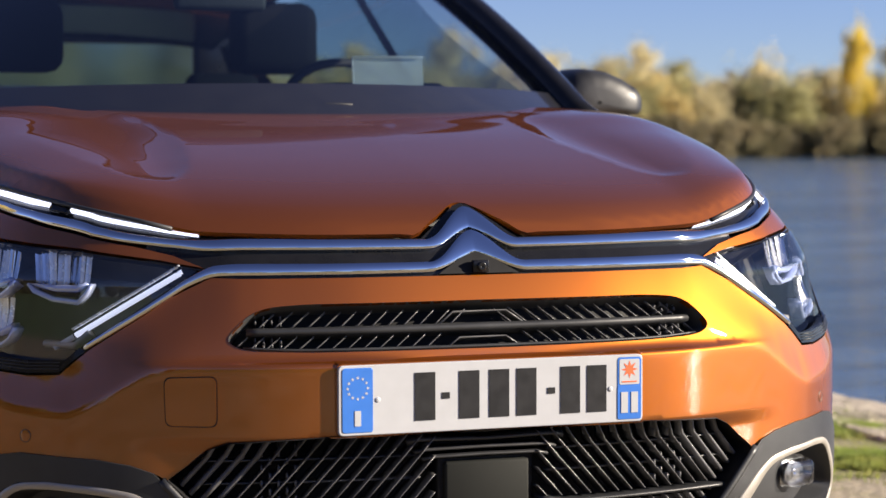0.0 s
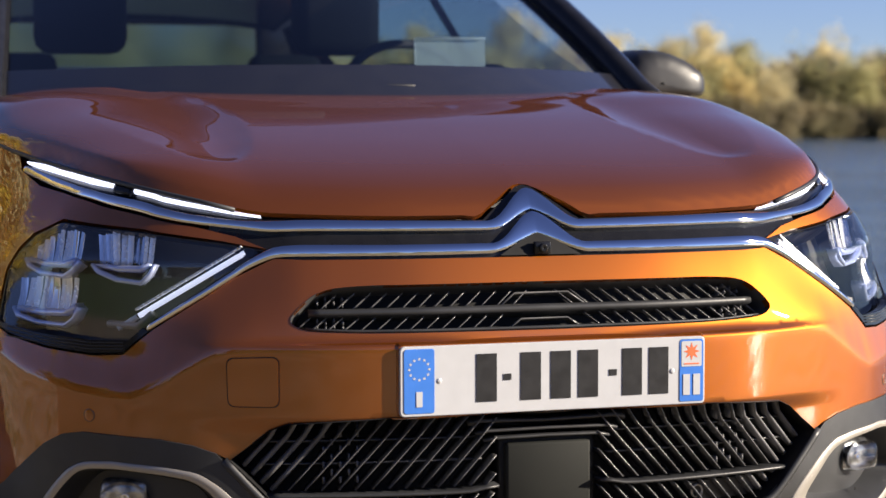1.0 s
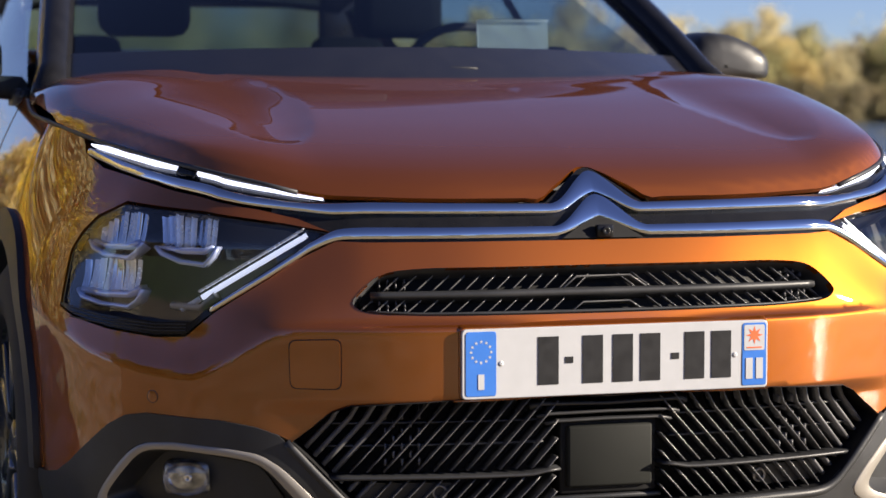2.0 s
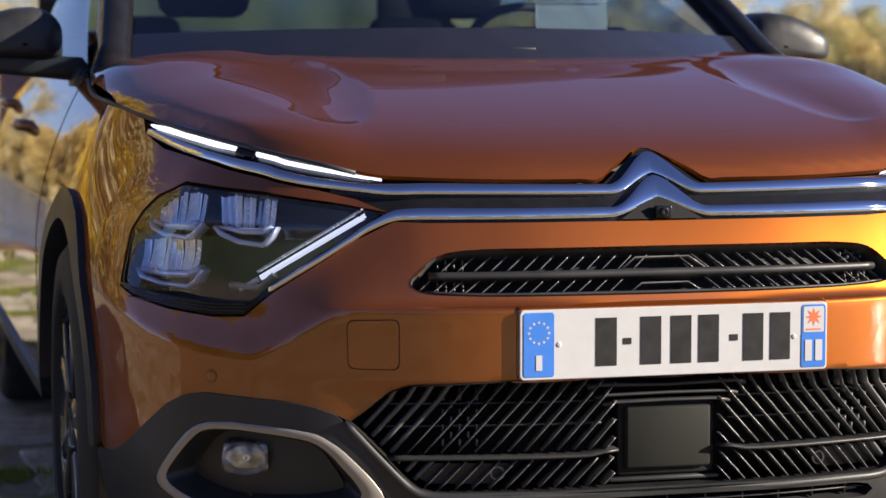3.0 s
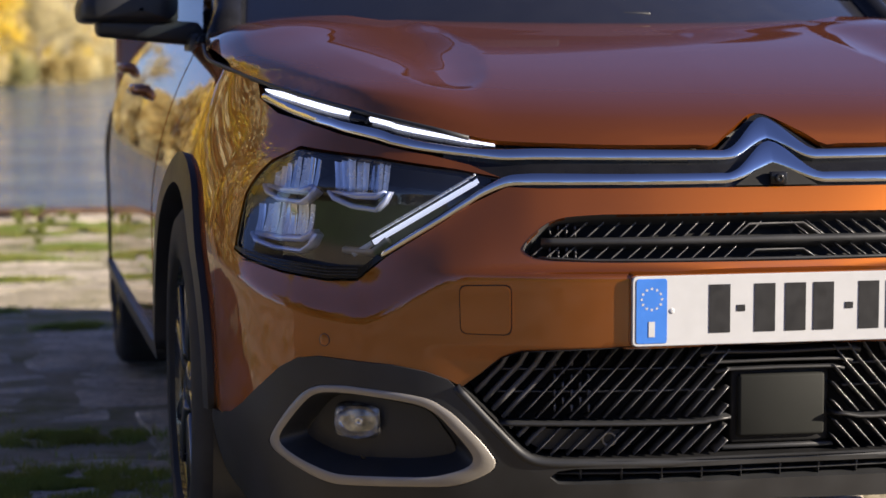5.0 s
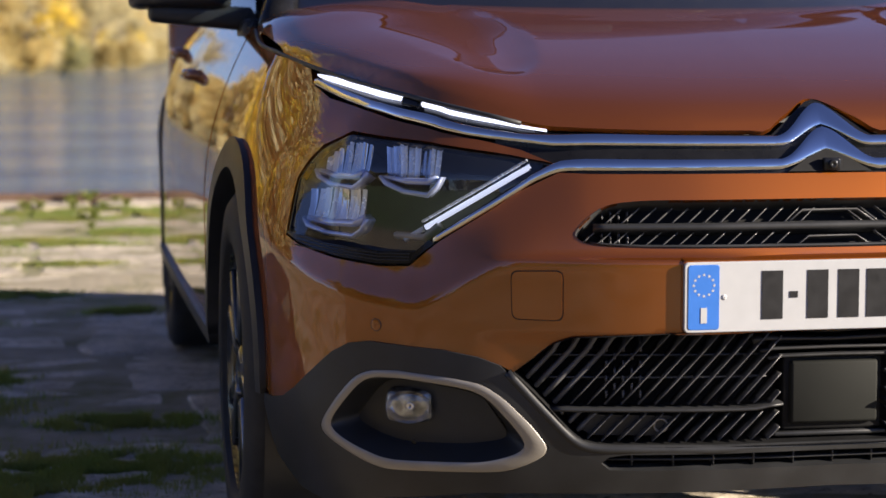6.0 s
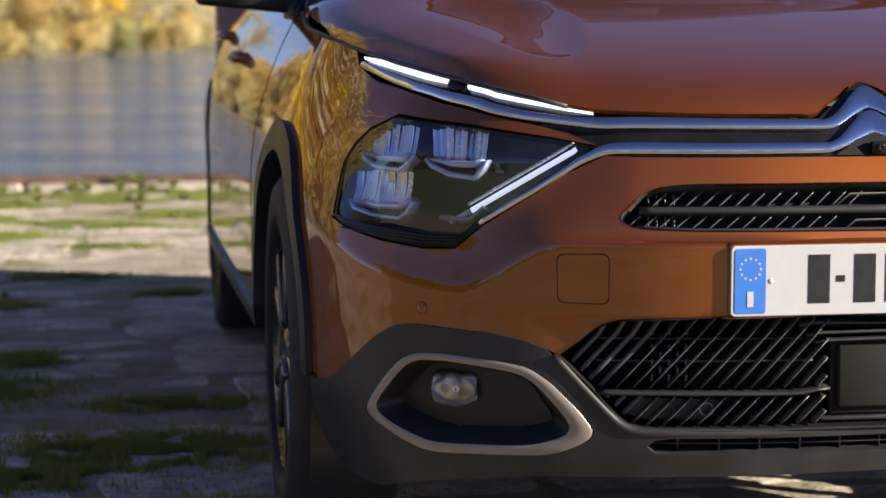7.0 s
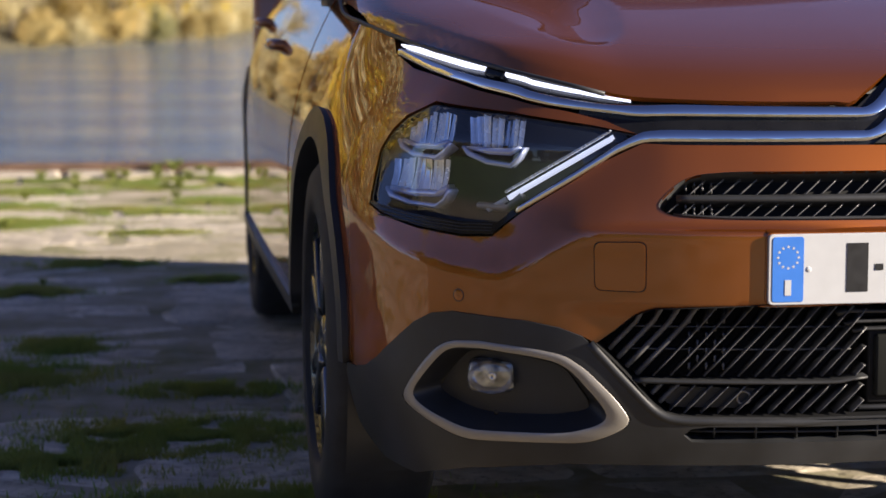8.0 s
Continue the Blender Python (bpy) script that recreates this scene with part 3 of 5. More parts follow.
CHROME_FACETS = [(0.0, .25), (.06, .50), (.16, .68), (.32, .86), (.52, .98), (.70, 1.0), (.88, .93), (1.0, .72)]
band("chrome_bar", skin, fine_steps(1.165), up_t, up_b, CHROME, car, 0.0065, ridge=CHROME_FACETS, label="polished chrome bar with a chevron")
band("chrome_bar", skin, fine_steps(.655), lo_t, lo_b, CHROME, car, 0.0065, ridge=CHROME_FACETS, label="polished chrome bar with a chevron")
panel("nose_strip", mirror_half([(0, .884), (.014, .880), (.086, .828), (.46, .832), (.56, .833), (.57, .80), (.47, .764), (0, .764)]), skin, GLOSSBLACK, car, 0.012, off=-0.006, lip=0, label="dark grey strip between the chrome bars")

# bonnet
seam = [(0, .098, .832), (.20, .106, .832), (.425, .155, .838), (.539, .217, .862), (.615, .289, .881), (.688, .427, .903), (.758, .644, .931), (.795, .828, .953), (.808, 1.027, .968), (.790, 1.337, 1.0)]
edge_x = curve_fn([(y, x) for x, y, z in seam])
edge_z = curve_fn([(y, z) for x, y, z in seam])
front_y = curve_fn([(x, y) for x, y, z in seam[:9]])
front_z = curve_fn([(x, z) for x, y, z in seam[:9]])
crown = curve_fn([(.098, .833), (.12, .855), (.16, .880), (.24, .908), (.36, .937), (.50, .965), (.65, .992), (.80, 1.015), (.95, 1.036), (1.10, 1.043), (1.35, 1.040)])


TONGUE = rounded([(.445, .31), (.40, .385), (.37, .53), (.36, .66), (.365, .78), (.385, .92), (.43, 1.10), (.72, 1.12), (.68, .94), (.635, .68), (.585, .48), (.52, .325)], 0.06, 6)
_T0 = np.array(TONGUE)
_T1 = np.roll(_T0, -1, axis=0)


def tongue_gap(x, y):
    """Distance outside the raised tongue on either side of the bonnet; negative inside."""
    p = np.array((abs(x), y))
    ab = _T1 - _T0
    t = np.clip(((p - _T0) * ab).sum(1) / (ab * ab).sum(1), 0, 1)
    d = np.hypot(*(p - _T0 - t[:, None] * ab).T).min()
    y0, y1, x0, x1 = _T0[:, 1], _T1[:, 1], _T0[:, 0], _T1[:, 0]
    hit = ((y0 > y) != (y1 > y)) & (abs(x) < (x1 - x0) * (y - y0) / np.where(y1 == y0, 1, y1 - y0) + x0)
    return -d if hit.sum() % 2 else d


def bonnet(x, y):
    ax = min(abs(x), .808)
    xe = max(0.05, edge_x(y))
    r = min(1.2, abs(x) / xe)
    ze = edge_z(y)
    a = crown(y - (front_y(ax) - .098)) + front_z(ax) - .832
    c = crown(y) + .012
    w = ease((y - .25) / .3)
    # rounded shoulders that turn steeply down to the seam
    shoulder = (1 - min(r, 1.0) ** (4.5 + 4 * ease((y - .72) / .4))) ** .5
    b = (1 - w) * (c - .035 * (ax / .75) ** 3) + w * (ze + (c - ze) * shoulder)
    z = -.006 * math.log(math.exp(-a / .006) + math.exp(-b / .006))
    z += (ze - z) * ease((r - .955) / .045) ** 1.5 * ease((y - .3) / .2) * (1 - ease((y - .5) / .2))
    g = tongue_gap(x, y)
    fade = ease((1 - r) / .15) * ease((y - .16) / .1)
    if g < 0:
        # the flank's shallow dish, deepest along its inner edge
        z -= .013 * (1 - math.exp(g / .05)) * (1 - .9 * ease((abs(x) - .42) / .26)) * fade
    return (x, y, z)


hood_half = [(0, .163), (.012, .160), (.050, .128), (.086, .104), (.100, .0995)] + [(x, front_y(x)) for x in np.linspace(.12, .79, 60)] + [(.800, .93), (.804, 1.03), (.800, 1.20), (.786, 1.33), (.745, 1.33), (.66, 1.19), (.50, 1.09), (.30, 1.02), (0, 1.0)]
panel("bonnet", mirror_half(hood_half), bonnet, PAINT, car, 0.013, lip=0.010, lines=[[(sx * x, y) for x, y in TONGUE + TONGUE[:1]] for sx in (1, -1)])


# wheels
def wheel(name_at):
    w = new("wheel")
    w.parent = car
    part("tyre", lathe([(-.10, .245), (-.103, .28), (-.10, .32), (-.085, .340), (-.06, .345), (.06, .345), (.085, .340), (.10, .32), (.103, .28), (.10, .245), (-.10, .245)], 72), RUBBER, w)
    part("rim", lathe([(.08, .245), (.09, .238), (.07, .225), (-.08, .215), (-.09, .24)], 64), RIMBLACK, w)
    for k in range(5):
        for s in (-1, 1):
            a = 2 * math.pi * k / 5 + s * 0.19
            bm = box_bm(.03, .17, .034, (0, 0, 0), 0.008)
            bmesh.ops.transform(bm, matrix=Matrix.Rotation(a, 4, "X") @ Matrix.Translation((.075, .145, 0)) @ Matrix.Rotation(s * 0.05, 4, "X"), verts=bm.verts)
            part("spoke", bm, RIM if s > 0 else RIMBLACK, w)
    part("hub", lathe([(.03, .001), (.088, .001), (.088, .03), (.08, .055), (.03, .065)], 32), RIMBLACK, w)
    w.matrix_basis = name_at
    return w


for sx in (1, -1):
    for wy in (AXLE_Y, REAR_Y):
        wheel(pose(sx * (.785 if wy < 2 else .76), wy, AXLE_Z, 0, 0, 0 if sx > 0 else 180))

# wheel arch trims and wells
for sx in (1, -1):
    for u0 in (AXLE_U, REAR_U):
        outer = arch(u0, .404, .445)
        inner = arch(u0, .370, .388)
        panel("wheel_arch_trim", [(sx * u, z) for u, z in outer + inner[::-1]], skin, BLACK, car, 0.02, off=0.012 if u0 < 2 else 0.005, lip=0.05)
    for wy in (AXLE_Y, REAR_Y):
        bm = lathe([(-.34, .375), (.03, .385)], 48)
        bmesh.ops.delete(bm, geom=[f for f in bm.faces if f.calc_center_median().z < -0.2], context="FACES")
        bmesh.ops.translate(bm, vec=(.83, wy, AXLE_Z), verts=bm.verts)
        bmesh.ops.scale(bm, vec=(sx, 1, 1), verts=bm.verts)
        part("wheel_well", bm, BLACK, car)

# doors, sills and rear quarters
belt = curve_fn([(1.9, .998), (2.4, 1.01), (3.4, 1.045), (4.9, 1.08)])
for sx in (1, -1):
    fd = [(2.045, 1.0), (2.06, .70), (2.03, .37), (3.10, .37), (3.12, .70), (3.10, belt(3.1)), (2.6, belt(2.6))]
    rd = [(3.108, belt(3.1)), (3.128, .70), (3.108, .37), (3.72, .37), (3.76, .45), (3.85, .62), (4.02, .78), (4.05, belt(4.05)), (3.5, belt(3.5))]
    rq = [(4.058, belt(4.05)), (4.03, .79)] + arch(REAR_U, .404, .445, 105, 3) + [(4.9, .40), (4.9, belt(4.9))]
    sill = [(1.88, .37), (1.885, .338), (3.79, .338), (3.78, .37)]
    panel("front_door", [(sx * u, z) for u, z in fd], skin, PAINT, car, 0.03, lip=0.01)
    panel("rear_door", [(sx * u, z) for u, z in rd], skin, PAINT, car, 0.03, lip=0.01)
    panel("rear_wing", [(sx * u, z) for u, z in rq], skin, PAINT, car, 0.03, lip=0.01)
    panel("sill_cladding", [(sx * u, z) for u, z in sill], skin, BLACK, car, 0.03, off=0.01, lip=0.02)

# greenhouse
def screen(a, b):
    base = Vector((.70 * a, 1.0 + .34 * a * a, 1.052 - .006 * a * a))
    top = Vector((.585 * a, 1.86 + .28 * a * a, 1.475 - .035 * a * a))
    p = base.lerp(top, b)
    p += Vector((0, -.46, .86)) * (.022 * 4 * b * (1 - b))
    return p[:]


panel("windscreen", [(-1, 0), (1, 0), (1, 1), (-1, 1)], screen, GLASS, car, 0.08, lip=0)


def roof(a, y):
    t = (y - 1.86) / 2.2
    return (a * (.60 - .06 * t * t), y + (1 - t) * .26 * a * a, 1.478 + .045 * math.sin(min(1, t * 1.3) * math.pi) - .14 * t * t * t - .035 * a * a)


panel("roof", [(-1, 1.86), (1, 1.86), (1, 4.06), (-1, 4.06)], roof, GLOSSBLACK, car, 0.08, lip=0.01)
for sx in (1, -1):
    pts = [Vector(screen(sx, k / 10)) + Vector((sx * .035, .02, -.004)) for k in range(11)]
    bm = tube_bm([pts[0] + Vector((sx * .02, -.10, -.05))] + pts, .040, 10)
    part("windscreen_pillar", bm, GLOSSBLACK, car)

    def side_glass(u, b, sx=sx):
        p0 = Vector(skin(sx * u, belt(u)))
        q = Vector(roof(sx, min(4.0, max(2.12, p0.y + .12))))
        p = p0.lerp(q, b)
        p.x += sx * .03 * math.sin(math.pi * min(1, max(0, (u - 2.0) / 2.6)))
        return p[:]
    panel("side_window", [(1.98, 0), (3.08, 0), (3.08, .97), (2.75, .97)], side_glass, GLASS, car, 0.06, lip=0, flip=sx < 0)
    panel("side_window", [(3.16, 0), (4.3, 0), (4.3, .9), (3.16, .97)], side_glass, GLASS, car, 0.06, lip=0, flip=sx < 0)
    panel("door_pillar", [(3.08, 0), (3.16, 0), (3.16, .97), (3.08, .97)], side_glass, GLOSSBLACK, car, 0.05, lip=0, flip=sx < 0)
    panel("rear_pillar", [(4.3, 0), (4.85, 0), (4.7, .95), (4.3, .95)], side_glass, GLOSSBLACK, car, 0.05, lip=0, flip=sx < 0)
    part("bonnet_seal", tube_bm([Vector((sx * x, y, z)) + Vector((sx * .002, 0, -.002)) for x, y, z in [(edge_x(q), q, edge_z(q)) for q in np.linspace(.178, 1.30, 40)]], .0042, 6), BLACK, car)

# ---- small parts of the nose ----
def surf(u, z, d):
    """A point d metres out of the skin, and the skin's normal there."""
    h = 1e-3
    n = (Vector(skin(u + h, z)) - Vector(skin(u - h, z))).cross(Vector(skin(u, z + h)) - Vector(skin(u, z - h))).normalized()
    return Vector(skin(u, z)) + n * d, n


def slat_bm(line, width, d0, d1, on=None):
    """A bar along a line on the skin: width across, from d1 behind to d0 before it."""
    bm = bmesh.new()
    rings = []
    for i, (u, z) in enumerate(line):
        a, b = line[max(i - 1, 0)], line[min(i + 1, len(line) - 1)]
        t = Vector((b[0] - a[0], b[1] - a[1])).normalized()
        q = Vector((-t.y, t.x)) * width / 2
        rings.append([bm.verts.new((on or surf)(u + s * q.x, z + s * q.y, d)[0]) for s, d in ((-.5, d0), (.5, d0), (1, d0 - width * .6), (1, d1), (-1, d1), (-1, d0 - width * .6))])
    for a, b in zip(rings, rings[1:]):
        for k in range(6):
            bm.faces.new((a[k], a[(k + 1) % 6], b[(k + 1) % 6], b[k]))
    bm.faces.new(rings[0])
    bm.faces.new(rings[-1][::-1])
    bmesh.ops.recalc_face_normals(bm, faces=bm.faces)
    return bm


def clipped(a, b, poly, n=60):
    """The stretch of the line a-b inside a polygon, as a short polyline."""
    s = np.linspace(0, 1, n)
    X, Y = a[0] + (b[0] - a[0]) * s, a[1] + (b[1] - a[1]) * s
    ins = inside(X, Y, poly)
    if ins.sum() < 3:
        return None
    i = np.nonzero(ins)[0]
    k = np.linspace(i[0], i[-1], 5)
    return [(a[0] + (b[0] - a[0]) * j / (n - 1), a[1] + (b[1] - a[1]) * j / (n - 1)) for j in k]


def wall(name, outline, d0, d1, mat, parent, step=0.02):
    bm = bmesh.new()
    ring = resample(outline, step)
    a = [bm.verts.new(surf(u, z, d0)[0]) for u, z in ring]
    b = [bm.verts.new(surf(u, z, d1)[0]) for u, z in ring]
    for i in range(len(ring)):
        j = (i + 1) % len(ring)
        bm.faces.new((a[i], a[j], b[j], b[i]))
    bmesh.ops.recalc_face_normals(bm, faces=bm.faces)
    return part(name, bm, mat, parent)


# upper slot: recessed liner, bars and slanting fins
slot_grille = panel("upper_grille", SLOT_HOLE, deep_skin(0.055), DEEP, car, 0.03, lip=0, label="black slot grille with slanting fins")
wall("slot_wall", SLOT_HOLE, 0.001, -0.056, GRILLE, slot_grille)
band("slot_bar", skin, steps(-.395, .395, .02), curve_fn([(0, .697), (.395, .695)]), curve_fn([(0, .684), (.395, .683)]), BLACK, slot_grille, 0.008, 0.012, off=-0.020)
band("slot_lip", skin, steps(-.40, .40, .02), curve_fn([(0, .660), (.30, .660), (.40, .664)]), curve_fn([(0, .654), (.30, .655), (.40, .660)]), BLACK, slot_grille, 0.005, 0.008, off=-0.012)
slot_in = [(u * .985, .69 + (z - .69) * .93) for u, z in SLOT]
for sx in (1, -1):
    for z0, z1 in ((.660, .683), (.697, .722)):
        for k in range(14):
            c = .062 + .0268 * k
            line = clipped((sx * (c + (.69 - z0) * 1.2), z0), (sx * (c + (.69 - z1) * 1.2), z1), slot_in)
            if line:
                part("fin", slat_bm(line, .0019, -.024, -.031), FIN, slot_grille)
    # short upright studs behind the slot's ends
    for i, u in enumerate((.338, .352, .366, .380)):
        for z in (.664, .673, .702, .711):
            part("stud", slat_bm([(sx * u, z + .003 * (i % 2)), (sx * u, z + .006 + .003 * (i % 2))], .0035, -.026, -.05), FIN, slot_grille)
for z, w in ((.717, .046), (.675, .040)):
    line = [(-w - .03, z - .022), (-w, z), (w, z), (w + .03, z - .022)]
    part("fin", slat_bm(line, .0028, -.022, -.04), FIN, slot_grille)

# lower grille
LG = mirror_half(lower_grille_half)
low_grille = panel("lower_grille", LG, deep_skin(0.075), DEEP, car, 0.04, lip=0, label="black lower grille with slanting fins")
wall("grille_wall", LG, 0.003, -0.076, DEEP, low_grille)
lg_in = [(u * .99, .43 + (z - .43) * .97) for u, z in LG]
no_go = [(-.115, .475), (-.085, .50), (.085, .50), (.115, .475), (.086, .46), (.086, .36), (-.086, .36), (-.086, .46)]
for sx in (1, -1):
    for k in range(-5, 22):
        c = .0888 + .0269 * k
        for z0, z1 in ((.404, .522), (.342, .390)):
            a, b = (sx * (c + (.48 - z0) * .93), z0), (sx * (c + (.48 - z1) * .93), z1)
            if min(abs(a[0]), abs(b[0])) < .088:
                t0 = next((j / 40 for j in range(41) if abs(a[0] + (b[0] - a[0]) * j / 40) < .090), 1.0)
                b = (a[0] + (b[0] - a[0]) * t0, a[1] + (b[1] - a[1]) * t0)
                if t0 < .12:
                    continue
            line = clipped(a, b, lg_in)
            if line:
                heavy = abs(a[0]) > .43
                part("fin", slat_bm(line, .0085 if heavy else .0024, -.020 if heavy else -.014, -.046), FIN, low_grille)
    for z, d in ((.481, -.026), (.445, -.026)):
        part("cross_bar", slat_bm([(sx * u, z) for u in (.11, .2, .3, .42, .47)], .003, d, -.05), GRILLE, low_grille)
    # small upright studs behind the fins
    for i, u in enumerate((.317, .3305, .344, .358, .3715)):
        for z in (.414, .4385, .463, .4875):
            part("stud", slat_bm([(sx * u, z + .012 * (i % 2)), (sx * u, z + .010 + .012 * (i % 2))], .004, -.019, -.05), FIN, low_grille)
    band("grille_bar", skin, [sx * u for u in steps(.088, .462, .022)], curve_fn([(.088, .406), (.10, .405), (.142, .399), (.47, .400)]),
         curve_fn([(.088, .400), (.10, .399), (.142, .392), (.47, .392)]), BLACK, low_grille, 0.008, 0.014, off=-0.012)
    panel("sensor_panel", [(sx * u, z) for u, z in ((.255, .382), (.400, .384), (.418, .362), (.395, .348), (.292, .347))], skin, BLACK, low_grille, 0.03, off=-0.030, lip=0.01)
    p, n = surf(sx * .283, .366, -.028)
    bm = lathe([(0, .0085), (.003, .0095), (.003, .0115), (0, .0125)], 24)
    bmesh.ops.transform(bm, matrix=Matrix.Translation(p) @ n.to_track_quat("X", "Z").to_matrix().to_4x4(), verts=bm.verts)
    part("park_sensor", bm, SATIN, low_grille)
for z, w in ((.516, .150), (.503, .135), (.490, .122), (.478, .108)):
    part("hood_bar", slat_bm([(-w, z - .004), (-w + .02, z), (0, z + .001), (w - .02, z), (w, z - .004)], .0055, -.016, -.05), BLACK, low_grille)
radar = part("radar_cover", box_bm(.1465, .016, .1005, (.003, .040, .418), 0.005), RADAR, car, "flat dark grey sensor cover")
part("radar_frame", box_bm(.1665, .05, .1205, (.003, .068, .416), 0.004), DEEP, radar)
part("radar_shelf", box_bm(.19, .04, .008, (0, .060, .350), 0.003), BLACK, radar)

# lower slit with its bars
slit = panel("intake_slit", mirror_half(SLIT_HALF), deep_skin(0.05), GLOSSBLACK, car, 0.03, lip=0)
part("slit_bar", slat_bm([(u, .3135) for u in steps(-.37, .37, .04)], .004, -.008, -.04), BLACK, slit)
for k in range(-5, 6):
    part("slit_web", slat_bm([(k * .066, .303), (k * .066, .327)], .004, -.008, -.04), BLACK, slit)
rim = rounded([(.528, .455), (.508, .434), (.486, .410), (.463, .386), (.440, .362), (.424, .347), (.405, .337), (.38, .3335), (.20, .3325)], .02, 4, closed=False)
rim = rim + [(-u, z) for u, z in reversed(rim)]
part("grille_rim", tube_bm([surf(u, z, -.001)[0] for u, z in rim], .008, 10), BLACK, car)

# fog lamps
for sx in (1, -1):
    fr = [(sx * u, z) for u, z in rounded(FOG_FRAME, .016)]
    inn = [(sx * u, z) for u, z in rounded(FOG_INNER, .02)]
    n = 160
    cu, cz = sx * .67, .368

    def polar(poly, a):
        P = [Vector((p[0] - cu, p[1] - cz)) for p in poly]
        d = Vector((math.cos(a), math.sin(a)))
        best = 0.0
        for p, q in zip(P, P[1:] + P[:1]):
            e = q - p
            den = d.x * e.y - d.y * e.x
            if abs(den) < 1e-9:
                continue
            t = (p.x * e.y - p.y * e.x) / den
            s = (p.x * d.y - p.y * d.x) / den
            if t > 0 and -1e-6 <= s <= 1 + 1e-6:
                best = max(best, t)
        return best
    bm = bmesh.new()
    rings = []
    for k in range(n):
        a = 2 * math.pi * k / n
        r0, r1 = polar(fr, a), polar(inn, a)
        ring = []
        for f, d in ((0, -.004), (0, .0035), (.05, .005), (.44, .005), (.52, .0025), (.80, -.030), (1.0, -.05)):
            r = r0 + (r1 - r0) * f
            ring.append(bm.verts.new(surf(cu + r * math.cos(a), cz + r * math.sin(a), d)[0]))
        rings.append(ring)
    for a, b in zip(rings, rings[1:] + rings[:1]):
        for i in range(6):
            bm.faces.new((a[i], b[i], b[i + 1], a[i + 1]))
    bmesh.ops.recalc_face_normals(bm, faces=bm.faces)
    slope = bm.copy()
    bmesh.ops.delete(bm, geom=[f for i, f in enumerate(bm.faces) if i % 6 >= 4], context="FACES")
    bmesh.ops.delete(slope, geom=[f for i, f in enumerate(slope.faces) if i % 6 < 4], context="FACES")
    bez = part("fog_lamp_bezel", bm, SATIN, car, "satin silver bezel round the fog lamp")
    part("bezel_slope", slope, BLACK, bez)
    panel("fog_recess", [(cu + (u - cu) * 1.0, cz + (z - cz) * 1.0) for u, z in inn], deep_skin(.046), BLACK, bez, 0.02, lip=0)
    p, nn = surf(sx * .713, .386, -.045)
    base = Matrix.Translation(p) @ (nn * 0.5 + Vector((0, -1, 0)) * 0.5).normalized().to_track_quat("X", "Z").to_matrix().to_4x4()
    bm = box_bm(.03, .084, .058, (-0.004, 0, 0), .0148, 5, None)
    bmesh.ops.transform(bm, matrix=base, verts=bm.verts)
    fog = part("fog_lamp", bm, LAMPGREY, bez, "small clear fog lamp")
    bm = lathe([(.006, .001), (.006, .010), (.009, .018), (.015, .024), (.022, .0268)], 28)
    bmesh.ops.scale(bm, vec=(1, 1.42, 1), verts=bm.verts)
    bmesh.ops.transform(bm, matrix=base, verts=bm.verts)
    part("reflector", bm, LAMPGREY, bez)
    bm = lathe([(.010, .001), (.013, .004), (.012, .007), (.008, .008)], 20)
    bmesh.ops.transform(bm, matrix=base, verts=bm.verts)
    part("bulb_cap", bm, CHROME, bez)
    bm = box_bm(.030, .078, .052, (0.018, 0, 0), .0148, 5)
    bmesh.ops.transform(bm, matrix=base, verts=bm.verts)
    part("fog_lens", bm, LENSGLASS, bez)
    bm = lathe([(0, .001), (.001, .004), (0, .0045)], 12)
    p2, n2 = surf(sx * .700, .324, -.028)
    bmesh.ops.transform(bm, matrix=Matrix.Translation(p2) @ n2.to_track_quat("X", "Z").to_matrix().to_4x4(), verts=bm.verts)
    part("drain_hole", bm, GLOSSBLACK, bez)

